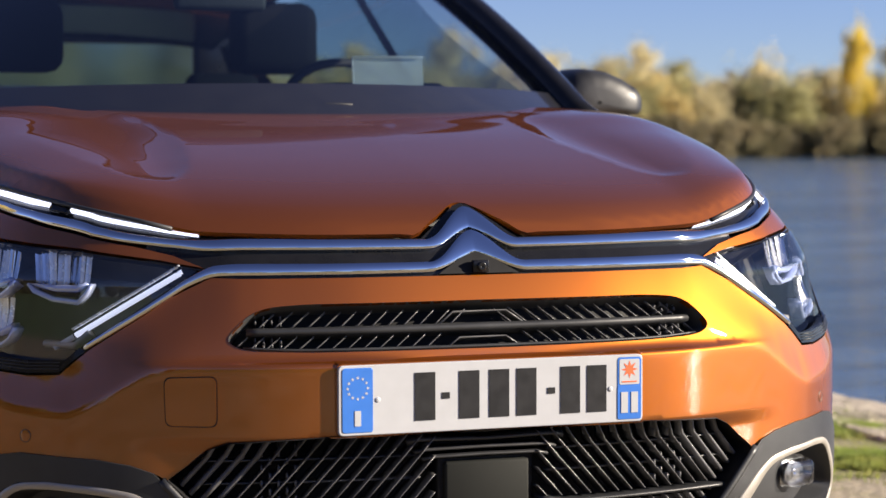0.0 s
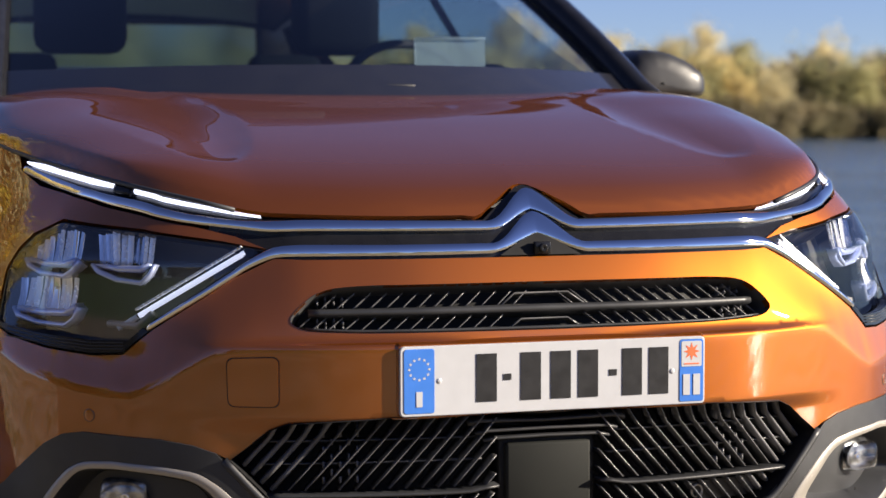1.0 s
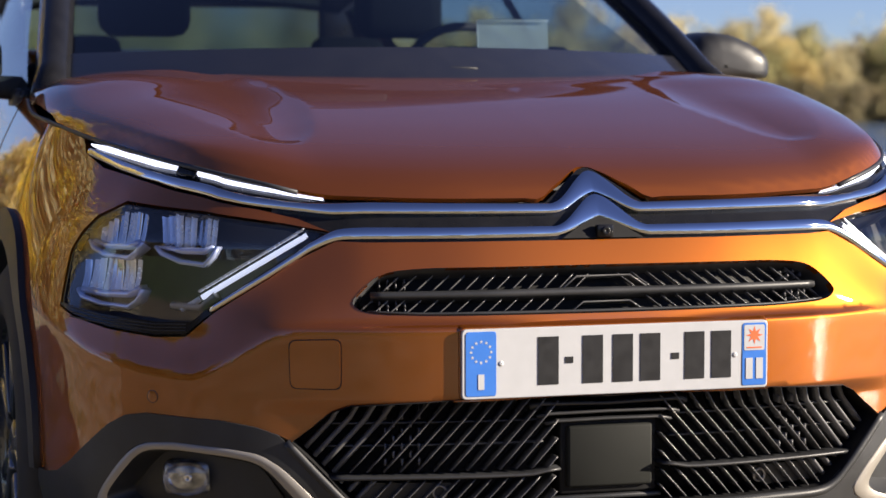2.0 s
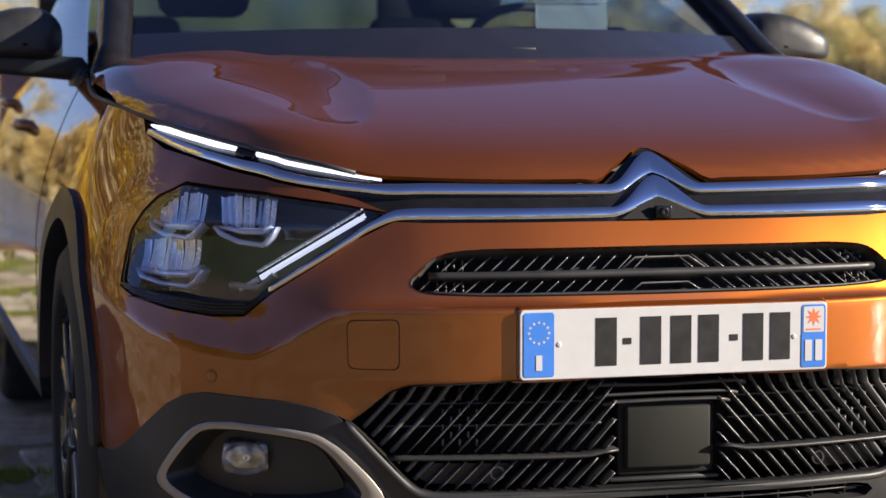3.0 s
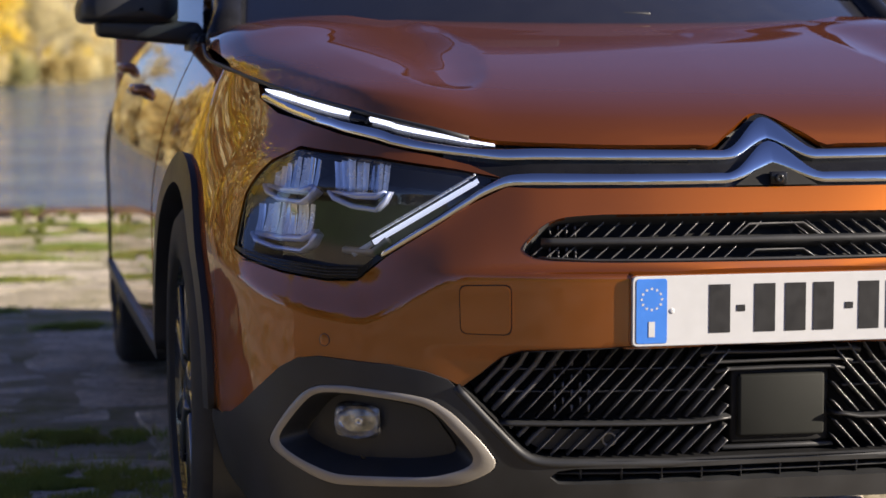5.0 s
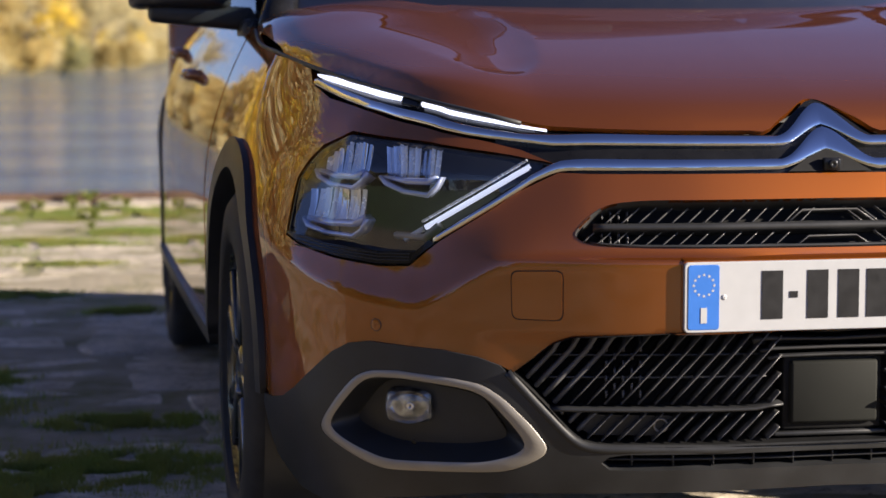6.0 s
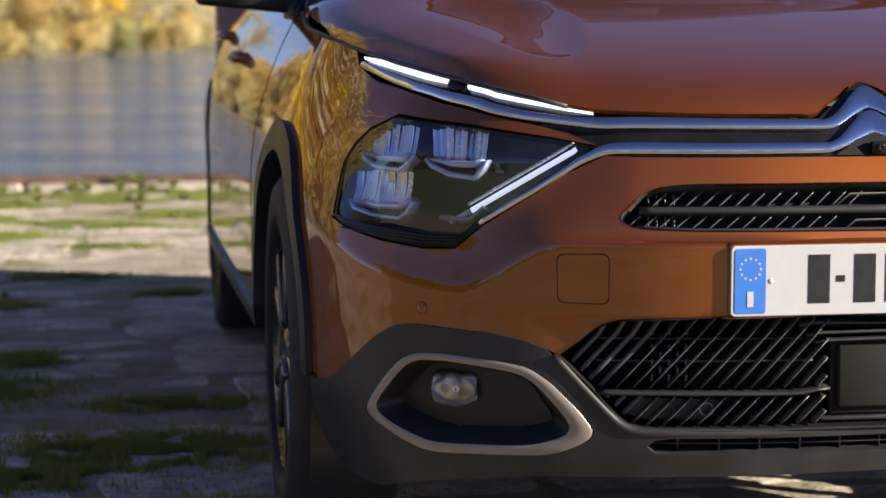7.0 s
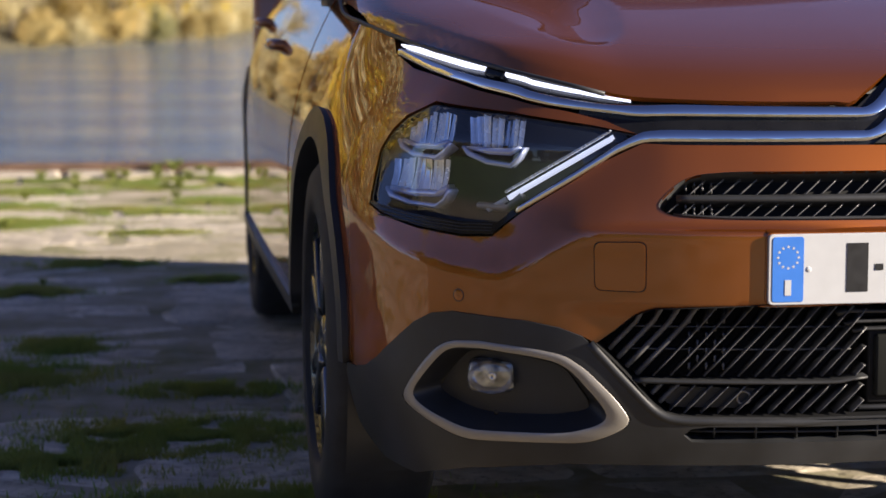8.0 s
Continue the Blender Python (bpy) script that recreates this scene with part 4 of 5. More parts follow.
# headlights
GLASS_OUT = [(.899, .819), (.688, .807), (.535, .789), (.470, .780), (.490, .768), (.513, .753), (.585, .711), (.655, .669), (.700, .636), (.760, .634),
             (.886, .641), (.991, .652), (1.001, .697), (1.012, .743), (.998, .771), (.973, .795)]
BEZEL = [(.655, .654), (.700, .621), (.759, .618), (.856, .626), (.950, .641), (.993, .653), (.994, .657), (.886, .645), (.760, .638), (.690, .640), (.664, .660)]
for sx in (1, -1):
    def m(poly):
        return [(sx * u, z) for u, z in poly]
    lamp = panel("headlight", m(HEADLIGHT), deep_skin(.095), LAMPDARK, car, 0.03, lip=0, label="clear headlight with three reflectors and a lit strip")
    wall("lamp_wall", m(HEADLIGHT), -.004, -.096, LAMPDARK, lamp)
    panel("lamp_bezel", m(BEZEL), skin, GLOSSBLACK, lamp, 0.02, off=0.002, lip=0.02)
    for q in range(3):
        part("bezel_rib", slat_bm([(sx * u, z - .005 * q) for u, z in ((.700, .636), (.76, .634), (.86, .639), (.955, .650 - .002 * q))], .002, .005, 0), BLACK, lamp)
    # thin dark frame round the glass
    ring_out, ring_in = rounded(HEADLIGHT, .014), rounded([(.726 + (u - .726) * .988, .722 + (z - .722) * .978) for u, z in HEADLIGHT], .014)
    panel("lens_frame", m(ring_out), skin, GLOSSBLACK, lamp, 0.02, holes=[m(ring_in)], off=-.001, lip=0.012)
    cover = panel("lens_cover", m(rounded(GLASS_OUT, .012)), lens_skin, LENSGLASS, lamp, 0.02, lip=0)
    cover.visible_shadow = False
    # lit strip, a straight bar behind the glass
    p0, p1 = Vector((sx * .468, .150, .777)), Vector((sx * .625, .2265, .6745))
    d = (p1 - p0).normalized()
    side = d.cross(Vector((sx * .35, -.93, 0))).normalized()
    out = side.cross(d).normalized()
    if out.y > 0:
        out = -out
    for f0, f1, nm, mt in ((0, 1, "light_strip", STRIPWHITE), (1.012, 1.20, "strip_end", FROST)):
        bm = bmesh.new()
        rows = []
        for k in range(9):
            c = p0.lerp(p1, f0 + (f1 - f0) * k / 8)
            rows.append([bm.verts.new(c + side * s * .0044 + out * o) for s, o in ((-1, -.012), (-1, .004), (-.5, .007), (.5, .007), (1, .004), (1, -.012))])
        for a, b in zip(rows, rows[1:]):
            for k in range(5):
                bm.faces.new((a[k], a[k + 1], b[k + 1], b[k]))
        bmesh.ops.recalc_face_normals(bm, faces=bm.faces)
        part(nm, bm, mt, lamp, "white light strip" if f0 == 0 else "unlit grey strip end")
    for k in range(22):
        c = p0.lerp(p1, (k + .5) / 22) - side * .011 * (1 if side.z > 0 else -1) * -1
        bm = box_bm(.010, .010, .0045, (0, 0, 0), .001, 1)
        bmesh.ops.transform(bm, matrix=Matrix.Translation(c) @ d.to_track_quat("X", "Z").to_matrix().to_4x4(), verts=bm.verts)
        part("strip_tooth", bm, REFLECT, lamp)
    # reflectors: fluted bowls over a tray
    for cu, cz, w, h in ((.900, .787, .170, .060), (.718, .784, .130, .064), (.896, .707, .165, .060)):
        cols = 9
        for i in range(cols):
            bm = bmesh.new()
            grid = []
            for k in range(6):
                f = ((i + .02 + .96 * k / 5) / cols) * 2 - 1
                row = []
                for j in range(7):
                    g = j / 6
                    dep = (-.030 if cz > .75 else -.016) + .008 * f * f - .005 * math.sin(k / 5 * math.pi) - .003 * math.sin(g * math.pi) + ((.24 if cz > .75 else -.10) + .10 * (((i * 7 + int(cu * 50)) % 5) / 4 - .5)) * h * g
                    row.append(bm.verts.new(lens_surf(sx * (cu - f * w / 2 * (.88 + .12 * g) + .10 * h * g), cz - h * .42 + h * g * (.92 - .10 * f * f), dep)[0]))
                grid.append(row)
            for p, q in zip(grid, grid[1:]):
                for j in range(6):
                    bm.faces.new((p[j], q[j], q[j + 1], p[j + 1]))
            bmesh.ops.recalc_face_normals(bm, faces=bm.faces)
            part("reflector_flute", bm, (REFLECT, CHROME, REFLECT, REFLECT, CHROME)[(i * 3 + int(cu * 100)) % 5], lamp)
        tray = [(cu + w * .50, cz - h * .42), (cu + w * .40, cz - h * .62), (cu + w * .12, cz - h * .80), (cu - w * .28, cz - h * .86), (cu - w * .42, cz - h * .66), (cu - w * .50, cz - h * .36)]
        part("lens_tray", slat_bm([(sx * u, z) for u, z in tray], .0085, -.006, -.030, lens_surf), LENSBLUE, lamp)
        up = [(cu + w * .44, cz - h * .40), (cu + w * .1, cz - h * .52), (cu - w * .26, cz - h * .52), (cu - w * .42, cz - h * .34)]
        part("lens_shelf", slat_bm([(sx * u, z) for u, z in up], .012, -.009, -.035, lens_surf), LENSBLUE, lamp)
    part("lamp_step", slat_bm([(sx * u, z) for u, z in ((.76, .667), (.70, .664), (.665, .686))], .012, -.035, -.07), SATIN, lamp)

    # upper running lights
    house = [(.452, .824), (.504, .826), (.589, .834), (.714, .854), (.845, .869), (1.0, .885), (1.17, .908), (1.215, .928), (1.19, .926), (.964, .903), (.743, .881), (.596, .8595), (.52, .8462), (.470, .8375), (.455, .834)]
    drl = panel("running_light", m(house), skin, GLOSSBLACK, car, 0.015, off=-0.010, lip=0.004, label="slim white running light under the bonnet edge")
    band("light_bar", skin, [sx * u for u in steps(.805, 1.185, .015)], curve_fn([(.80, .8848), (.98, .8990), (1.15, .9150), (1.19, .9170)]), curve_fn([(.80, .8790), (.98, .8925), (1.15, .9100), (1.19, .9150)]), LAMPWHITE, drl, 0.003, 0.002, off=-0.003)
    band("light_bar", skin, [sx * u for u in steps(.472, .752, .012)], curve_fn([(.472, .8345), (.52, .8418), (.60, .8548), (.755, .8775)]), curve_fn([(.472, .8340), (.52, .8400), (.60, .8512), (.755, .8720)]), LAMPWHITE, drl, 0.003, 0.002, off=-0.003)
    band("light_divider", skin, [sx * u for u in steps(.756, .802, .006)], curve_fn([(.75, .886), (.81, .892)]), curve_fn([(.75, .866), (.81, .873)]), GLOSSBLACK, drl, 0.006, 0.004, off=-0.004)

    # tow eye cover, parking sensor
    if sx < 0:
        cov = rounded([(-.521, .616), (-.441, .618), (-.441, .541), (-.519, .542)], .012, 5)
        panel("tow_cover", cov, skin, PAINT, car, 0.02, off=0.0028, lip=0.006)
        ringo = [(-.481 + (u + .481) * 1.045, .579 + (z - .579) * 1.045) for u, z in cov]
        panel("tow_cover_gap", ringo, skin, DEEP, car, 0.02, off=0.0004, lip=0)
    p, n = surf(sx * .752, .521, 0.0005)
    bm = lathe([(.0002, .001), (.0004, .0085), (0, .0095)], 24)
    bmesh.ops.transform(bm, matrix=Matrix.Translation(p) @ n.to_track_quat("X", "Z").to_matrix().to_4x4(), verts=bm.verts)
    part("parking_sensor", bm, PAINT, car)
    bm = lathe([(0, .0092), (.0006, .0098), (0, .0104)], 24)
    bmesh.ops.transform(bm, matrix=Matrix.Translation(p) @ n.to_track_quat("X", "Z").to_matrix().to_4x4(), verts=bm.verts)
    part("sensor_ring", bm, BLACK, car)

# camera under the chevrons
panel("camera_mount", [(-.070, .768), (.070, .768), (.012, .802), (-.012, .802)], skin, DEEP, car, 0.012, off=.002, lip=.006)
part("camera_box", box_bm(.028, .012, .020, (0.002, .0615, .780), .002), GLOSSBLACK, car)
bm = lathe([(0, .0075), (.003, .0075), (.004, .005), (.002, .001)], 24)
bmesh.ops.transform(bm, matrix=Matrix.Translation((.002, .0550, .780)) @ Vector((0, -1, 0)).to_track_quat("X", "Z").to_matrix().to_4x4(), verts=bm.verts)
part("camera_lens", bm, GLOSSBLACK, car)


# number plate: bars stand for its characters


def rounded_box(sx, sy, sz, r, at):
    ring = rounded([(-sx / 2, -sz / 2), (sx / 2, -sz / 2), (sx / 2, sz / 2), (-sx / 2, sz / 2)], r, 5)
    bm = bmesh.new()
    f0 = [bm.verts.new((x + at[0], at[1] - sy / 2 + .001, z + at[2])) for x, z in ring]
    f1 = [bm.verts.new((x * .996 + at[0], at[1] - sy / 2, z * .98 + at[2])) for x, z in ring]
    f2 = [bm.verts.new((x + at[0], at[1] + sy / 2, z + at[2])) for x, z in ring]
    bm.faces.new(f1)
    bm.faces.new(f2[::-1])
    for a, b in ((f0, f2), (f1, f0)):
        for i in range(len(ring)):
            j = (i + 1) % len(ring)
            bm.faces.new((a[i], a[j], b[j], b[i]))
    bmesh.ops.recalc_face_normals(bm, faces=bm.faces)
    return bm


plate = part("number_plate", rounded_box(.52, .006, .11, .008, (0, -.004, .579)), PLATEWHITE, car, "white number plate with blue ends", smooth=False)
bm = bmesh.new()
cols = []
for x, z in resample(rounded([(-.272, .519), (.272, .519), (.272, .644), (-.272, .644)], .012, 4), .03):
    fx, fz = x / .272, (z - .5815) / .0625
    cols.append([bm.verts.new(Vector(skin(x, z)) + Vector((0, .004, 0))),
                 bm.verts.new((fx * .2640, .0035, .5795 + fz * .0575)), bm.verts.new((fx * .2625, -.0005, .5795 + fz * .0560))])
for a, b in zip(cols, cols[1:] + cols[:1]):
    for i in range(2):
        bm.faces.new((a[i], b[i], b[i + 1], a[i + 1]))
bm.faces.new([c[2] for c in cols])
bmesh.ops.recalc_face_normals(bm, faces=bm.faces)
part("plate_plinth", bm, PAINT, car, smooth=False)
part("blue_band", rounded_box(.050, .001, .102, .005, (-.229, -.0076, .579)), PLATEBLUE, plate, "blue band with a ring of stars", smooth=False)
part("blue_band", rounded_box(.042, .001, .056, .004, (.236, -.0076, .556)), PLATEBLUE, plate, smooth=False)
part("blue_band", rounded_box(.042, .0008, .102, .005, (.236, -.0074, .579)), PLATEBLUE, plate, smooth=False)
part("crest_field", rounded_box(.036, .001, .042, .003, (.236, -.0079, .606)), PLATEWHITE, plate, smooth=False)
for k in range(12):
    a = 2 * math.pi * k / 12
    bm = bmesh.new()
    star = []
    for j in range(10):
        r = .0030 if j % 2 == 0 else .0013
        star.append(bm.verts.new((-.229 + .0165 * math.cos(a) + r * math.sin(j * math.pi / 5), -.0084, .598 + .0165 * math.sin(a) + r * math.cos(j * math.pi / 5))))
    bm.faces.new(star)
    part("star", bm, PLATEWHITE, plate, smooth=False)
bm = bmesh.new()
sun_pts = [bm.verts.new((.236 + (.015 if j % 2 == 0 else .0065) * math.sin(j * math.pi / 8), -.0088, .610 + (.015 if j % 2 == 0 else .0065) * math.cos(j * math.pi / 8))) for j in range(16)]
bm.faces.new(sun_pts)
part("crest", bm, PLATEORANGE, plate, "small orange star", smooth=False)
part("bar", box_bm(.026, .001, .002, (.236, -.0086, .590)), PLATEORANGE, plate, smooth=False)
part("bar", box_bm(.010, .001, .024, (-.229, -.0085, .551)), PLATEWHITE, plate, smooth=False)
for x in (.227, .245):
    part("bar", box_bm(.012, .001, .034, (x, -.0085, .556)), PLATEWHITE, plate, smooth=False)
for x in (-.1175, -.043, .008, .055, .1314, .178):
    part("bar", box_bm(.034, .0012, .076, (x, -.0076, .581)), PLATEBLACK, plate, smooth=False)
for x in (-.0825, .098):
    part("bar", box_bm(.013, .0012, .010, (x, -.0076, .581)), PLATEBLACK, plate, smooth=False)
for x in (-.196, .202):
    bm = lathe([(0, .0045), (.0008, .0042), (.0014, .002), (.0014, .0005)], 14)
    bmesh.ops.transform(bm, matrix=Matrix.Translation((x, -.007, .579)) @ Vector((0, -1, 0)).to_track_quat("X", "Z").to_matrix().to_4x4(), verts=bm.verts)
    part("screw", bm, PLATEWHITE, plate)

# ---- mirrors, handles, screen surround, cabin ----
for sx in (1, -1):
    # mirror: sections from the glass side to the blunt nose
    out = rounded([(.812, 1.042), (.812, 1.115), (.835, 1.145), (.875, 1.160), (.93, 1.155), (.985, 1.134), (1.028, 1.106), (1.040, 1.085), (1.040, 1.052), (1.026, 1.042)], .016, 5)
    cxm, czm = .90, 1.072
    bm = bmesh.new()
    rings = []
    for yy, k in ((1.765, .93), (1.76, 1.0), (1.72, 1.0), (1.67, .985), (1.635, .945), (1.612, .86), (1.60, .68), (1.595, .40), (1.594, .05)):
        rings.append([bm.verts.new((sx * (cxm + (x - cxm) * k), yy, czm + (z - czm) * k)) for x, z in out])
    for a, b in zip(rings, rings[1:]):
        for i in range(len(out)):
            j = (i + 1) % len(out)
            bm.faces.new((a[i], a[j], b[j], b[i]))
    bm.faces.new(rings[0])
    bmesh.ops.recalc_face_normals(bm, faces=bm.faces)
    mir = part("door_mirror", bm, BLACK, car, "satin black door mirror")
    bm = box_bm(.245, .12, .054, (0, 0, 0), .014, 3)
    for v in bm.verts:
        v.co.z += .05 * v.co.x + (.010 if v.co.z < 0 and v.co.x > .06 else 0)
    bmesh.ops.transform(bm, matrix=Matrix.Translation((sx * .875, 1.68, 1.024)) @ Matrix.Diagonal((sx, 1, 1, 1)), verts=bm.verts)
    bmesh.ops.recalc_face_normals(bm, faces=bm.faces)
    part("mirror_arm", bm, BLACK, mir)
    part("mirror_foot", box_bm(.05, .16, .05, (sx * .775, 1.62, .995), .016, 3), BLACK, mir)
    # handles
    for hx, hy, hz in ((.874, 2.35, .883), (.853, 3.25, .930)):
        bm = tube_bm([(sx * (hx - .045), hy - .11, hz), (sx * (hx - .012), hy - .09, hz), (sx * hx, hy - .04, hz), (sx * hx, hy + .05, hz), (sx * (hx - .012), hy + .09, hz), (sx * (hx - .045), hy + .11, hz)], .014, 10)
        part("door_handle", bm, PAINT, car)

panel("screen_band", [(-1, -.05), (1, -.05), (1, .094), (-1, .094)], screen, FRIT, car, 0.06, off=.003, lip=0)
panel("cowl", [(-.72, .98), (.72, .98), (.72, 1.30), (-.72, 1.30)], lambda x, y: (x, y + .34 * (x / .7) ** 2 * .6, 1.028), DEEP, car, 0.08, lip=0)
for x0, x1, zz in ((-.10, .08, 1.056),):
    part("wiper", tube_bm([(x0, 1.02, zz - .003), (x0 + .05, 1.015, zz - .001), (.02, 1.012, zz - .001)], .0022, 6), SATIN, car)
    part("wiper_pivot", box_bm(.06, .02, .007, (.055, 1.015, zz), .002), BLACK, car)

panel("cabin_floor", [(-.8, .9), (.8, .9), (.8, 4.2), (-.8, 4.2)], lambda x, y: (x, y, .30), CABIN, car, 0.3, lip=0)
part("firewall", box_bm(1.5, .03, .70, (0, 1.22, .66)), CABIN, car)
part("dashboard", box_bm(1.44, .46, .16, (0, 1.62, 1.005), .04, 3), CABIN, car)
part("instrument_hood", box_bm(.30, .16, .05, (.38, 1.74, 1.095), .02, 3), CABIN, car)
bm = lathe([(-.012, .175), (0, .19), (.012, .175), (0, .165), (-.012, .175)], 40)
bmesh.ops.transform(bm, matrix=pose(.38, 1.98, 1.02, 0, -25, -90), verts=bm.verts)
part("steering_wheel", bm, CABIN, car)
hud = part("head_up_glass", box_bm(.175, .002, .088, (.38, 1.66, 1.137), 0, 1, Matrix.Rotation(radians(-7), 4, "X")), HUDGLASS, car, "small clear head-up display glass", smooth=False)
# white strips imitate the light that the clear glass's edges catch
part("hud_edge", box_bm(.003, .004, .088, (.2915, 1.66, 1.137), .001, 1, Matrix.Rotation(radians(-7), 4, "X")), PLATEWHITE, hud)
part("hud_edge", box_bm(.175, .004, .003, (.38, 1.655, 1.181), .001, 1), PLATEWHITE, hud, "white strip painted as the glint of the upper edge")
part("inner_mirror", box_bm(.22, .03, .065, (-.03, 1.66, 1.315), .014, 3), CABIN, car)
for sx in (1, -1):
    part("seat_back", box_bm(.46, .14, .57, (sx * .36, 2.55, .825), .06, 3), SEAT, car)
    part("head_rest", box_bm(.25, .10, .20, (sx * .355, 2.60, 1.265), .045, 3), SEAT, car)
    part("rear_head_rest", box_bm(.24, .09, .13, (sx * .42, 3.45, 1.13), .04, 3), SEAT, car)
    panel("door_liner", [(sx * 2.0, .32), (sx * 4.7, .32), (sx * 4.7, .98), (sx * 2.0, .98)], deep_skin(.07), CABIN, car, 0.12, lip=0)
    # belt and rear quarter closing
    band("belt_trim", skin, [sx * u for u in steps(2.05, 4.8, .1)], lambda u: belt(u) + .014, lambda u: belt(u) - .004, GLOSSBLACK, car, .004)
part("rear_bench", box_bm(1.25, .18, .62, (0, 3.42, .80), .06, 3), SEAT, car)
part("parcel_shelf", box_bm(1.2, .6, .03, (0, 3.85, 1.08), .01), CABIN, car)
part("tailgate", box_bm(1.62, .06, .82, (0, 4.27, .76), .03, 3), PAINT, car)
part("rear_panel", box_bm(.16, .05, .20, (.5725, 4.16, 1.26), .02), GLOSSBLACK, car)
part("rear_panel", box_bm(.16, .05, .20, (-.60, 4.16, 1.26), .02), GLOSSBLACK, car)
part("rear_header", box_bm(1.5, .05, .10, (0, 4.16, 1.366), .02), GLOSSBLACK, car)
bm = box_bm(1.02, .006, .15, (-.02, 4.15, 1.242), .002, 1)
part("rear_window", bm, REARGLASS, car)
part("underbody", box_bm(1.45, 3.6, .05, (0, 2.45, .24), .02), BLACK, car)
part("headliner", box_bm(1.10, 1.9, .01, (0, 3.0, 1.44), .002, 1), CABIN, car)

# ---- trees and shrubs on the far bank ----
BARK = material("bark", (0.16, 0.13, 0.10), 0.9, var=0.35, scale=3, bump=0.5, bump_scale=8)
LEAF = {
    "ochre": material("leaves_ochre", (0.70, 0.57, 0.25), 0.75, scale=0.35, random_hue=0.25, color2=(0.48, 0.39, 0.17)),
    "olive": material("leaves_olive", (0.46, 0.43, 0.21), 0.75, scale=0.35, random_hue=0.25, color2=(0.32, 0.31, 0.15)),
    "yellow": material("leaves_yellow", (0.80, 0.64, 0.09), 0.75, scale=0.35, random_hue=0.15, color2=(0.70, 0.55, 0.08)),
    "brown": material("leaves_brown", (0.31, 0.28, 0.15), 0.8, scale=0.35, random_hue=0.2, color2=(0.22, 0.18, 0.11)),
    "straw": material("leaves_straw", (0.70, 0.63, 0.38), 0.8, scale=0.35, random_hue=0.25, color2=(0.54, 0.48, 0.29)),
}
for m_ in list(LEAF.values()) + [GRASS]:
    nt_ = m_.node_tree
    b_ = nt_.nodes["Principled BSDF"]
    tl_ = nt_.nodes.new("ShaderNodeBsdfTranslucent")
    mx_ = nt_.nodes.new("ShaderNodeMixShader")
    mx_.inputs[0].default_value = 0.6
    out_ = nt_.nodes["Material Output"]
    nt_.links.new(b_.inputs["Base Color"].links[0].from_socket, tl_.inputs["Color"])
    nt_.links.new(b_.outputs[0], mx_.inputs[1])
    nt_.links.new(tl_.outputs[0], mx_.inputs[2])
    nt_.links.new(mx_.outputs[0], out_.inputs["Surface"])
rng = np.random.default_rng(7)


def leaf_cloud(centres, radii, count, size, squash=1.15):
    """Many small leaf faces gathered round branch ends."""
    which = rng.integers(0, len(centres), count)
    d = rng.normal(size=(count, 3)) * .62
    C = np.array(centres)[which] + d * np.array(radii)[which][:, None] * (1, 1, squash)
    nrm = d + rng.normal(size=(count, 3)) * 0.6
    a = np.cross(nrm, rng.normal(size=(count, 3)))
    a /= np.linalg.norm(a, axis=1)[:, None]
    b = np.cross(nrm, a)
    b /= np.linalg.norm(b, axis=1)[:, None]
    s = (size * rng.uniform(0.5, 1.3, count))[:, None]
    V = np.concatenate([C - a * s, C + b * s * .6, C + a * s, C - b * s * .6], axis=1).reshape(-1, 3)
    return V, np.arange(count * 4).reshape(-1, 4)


def tree_parts(kind, height, seed, airy):
    random.seed(seed)
    verts, faces = [], []

    def limb(p, q, r0, r1):
        bm = tube_bm([p, p.lerp(q, .5) + Vector((random.uniform(-.04, .04), random.uniform(-.04, .04), 0)) * (q - p).length, q], r0, 6, [r0, (r0 + r1) / 2, r1])
        k = len(verts)
        bm.verts.index_update()
        verts.extend(v.co[:] for v in bm.verts)
        faces.extend(tuple(k + v.index for v in f.verts) for f in bm.faces)
        bm.free()
    top = Vector((random.uniform(-.5, .5), random.uniform(-.5, .5), height * .8))
    limb(Vector((0, 0, -.4)), top, height * .028, height * .008)
    ends, radii = [top + Vector((0, 0, height * .08))], [height * .10]
    for k in range(16):
        f = random.uniform(.22, .95)
        a = random.uniform(0, 2 * math.pi)
        base = Vector((0, 0, -.4)).lerp(top, f)
        reach = height * random.uniform(.14, .30) * (1.15 - .6 * f)
        tip = base + Vector((math.cos(a) * reach, math.sin(a) * reach, reach * random.uniform(.3, 1.0)))
        limb(base, tip, height * .010 * (1.2 - f), height * .003)
        ends += [tip, base.lerp(tip, .6)]
        radii += [height * random.uniform(.06, .12), height * random.uniform(.05, .09)]
        for j in range(2):
            tw = tip + Vector((random.uniform(-1, 1), random.uniform(-1, 1), random.uniform(0, 1.2))) * height * .07
            limb(tip, tw, height * .003, height * .001)
            ends.append(tw)
            radii.append(height * random.uniform(.03, .06))
    trunk = bpy.data.meshes.new("trunk")
    trunk.from_pydata(verts, [], faces)
    trunk.materials.append(BARK)
    V, F = leaf_cloud([e[:] for e in ends], radii, int(5000 * airy), .17)
    crown = bpy.data.meshes.new("crown")
    crown.from_pydata(V.tolist(), [], F.tolist())
    crown.materials.append(LEAF[kind])
    return trunk, crown


def tree(kind, height, seed, airy, label):
    e = thing("tree", label, "tree", "trees on the far bank")
    for nm, me in zip(("trunk", "crown"), tree_parts(kind, height, seed, airy)):
        o = new(nm, me)
        o.parent = e
    return e


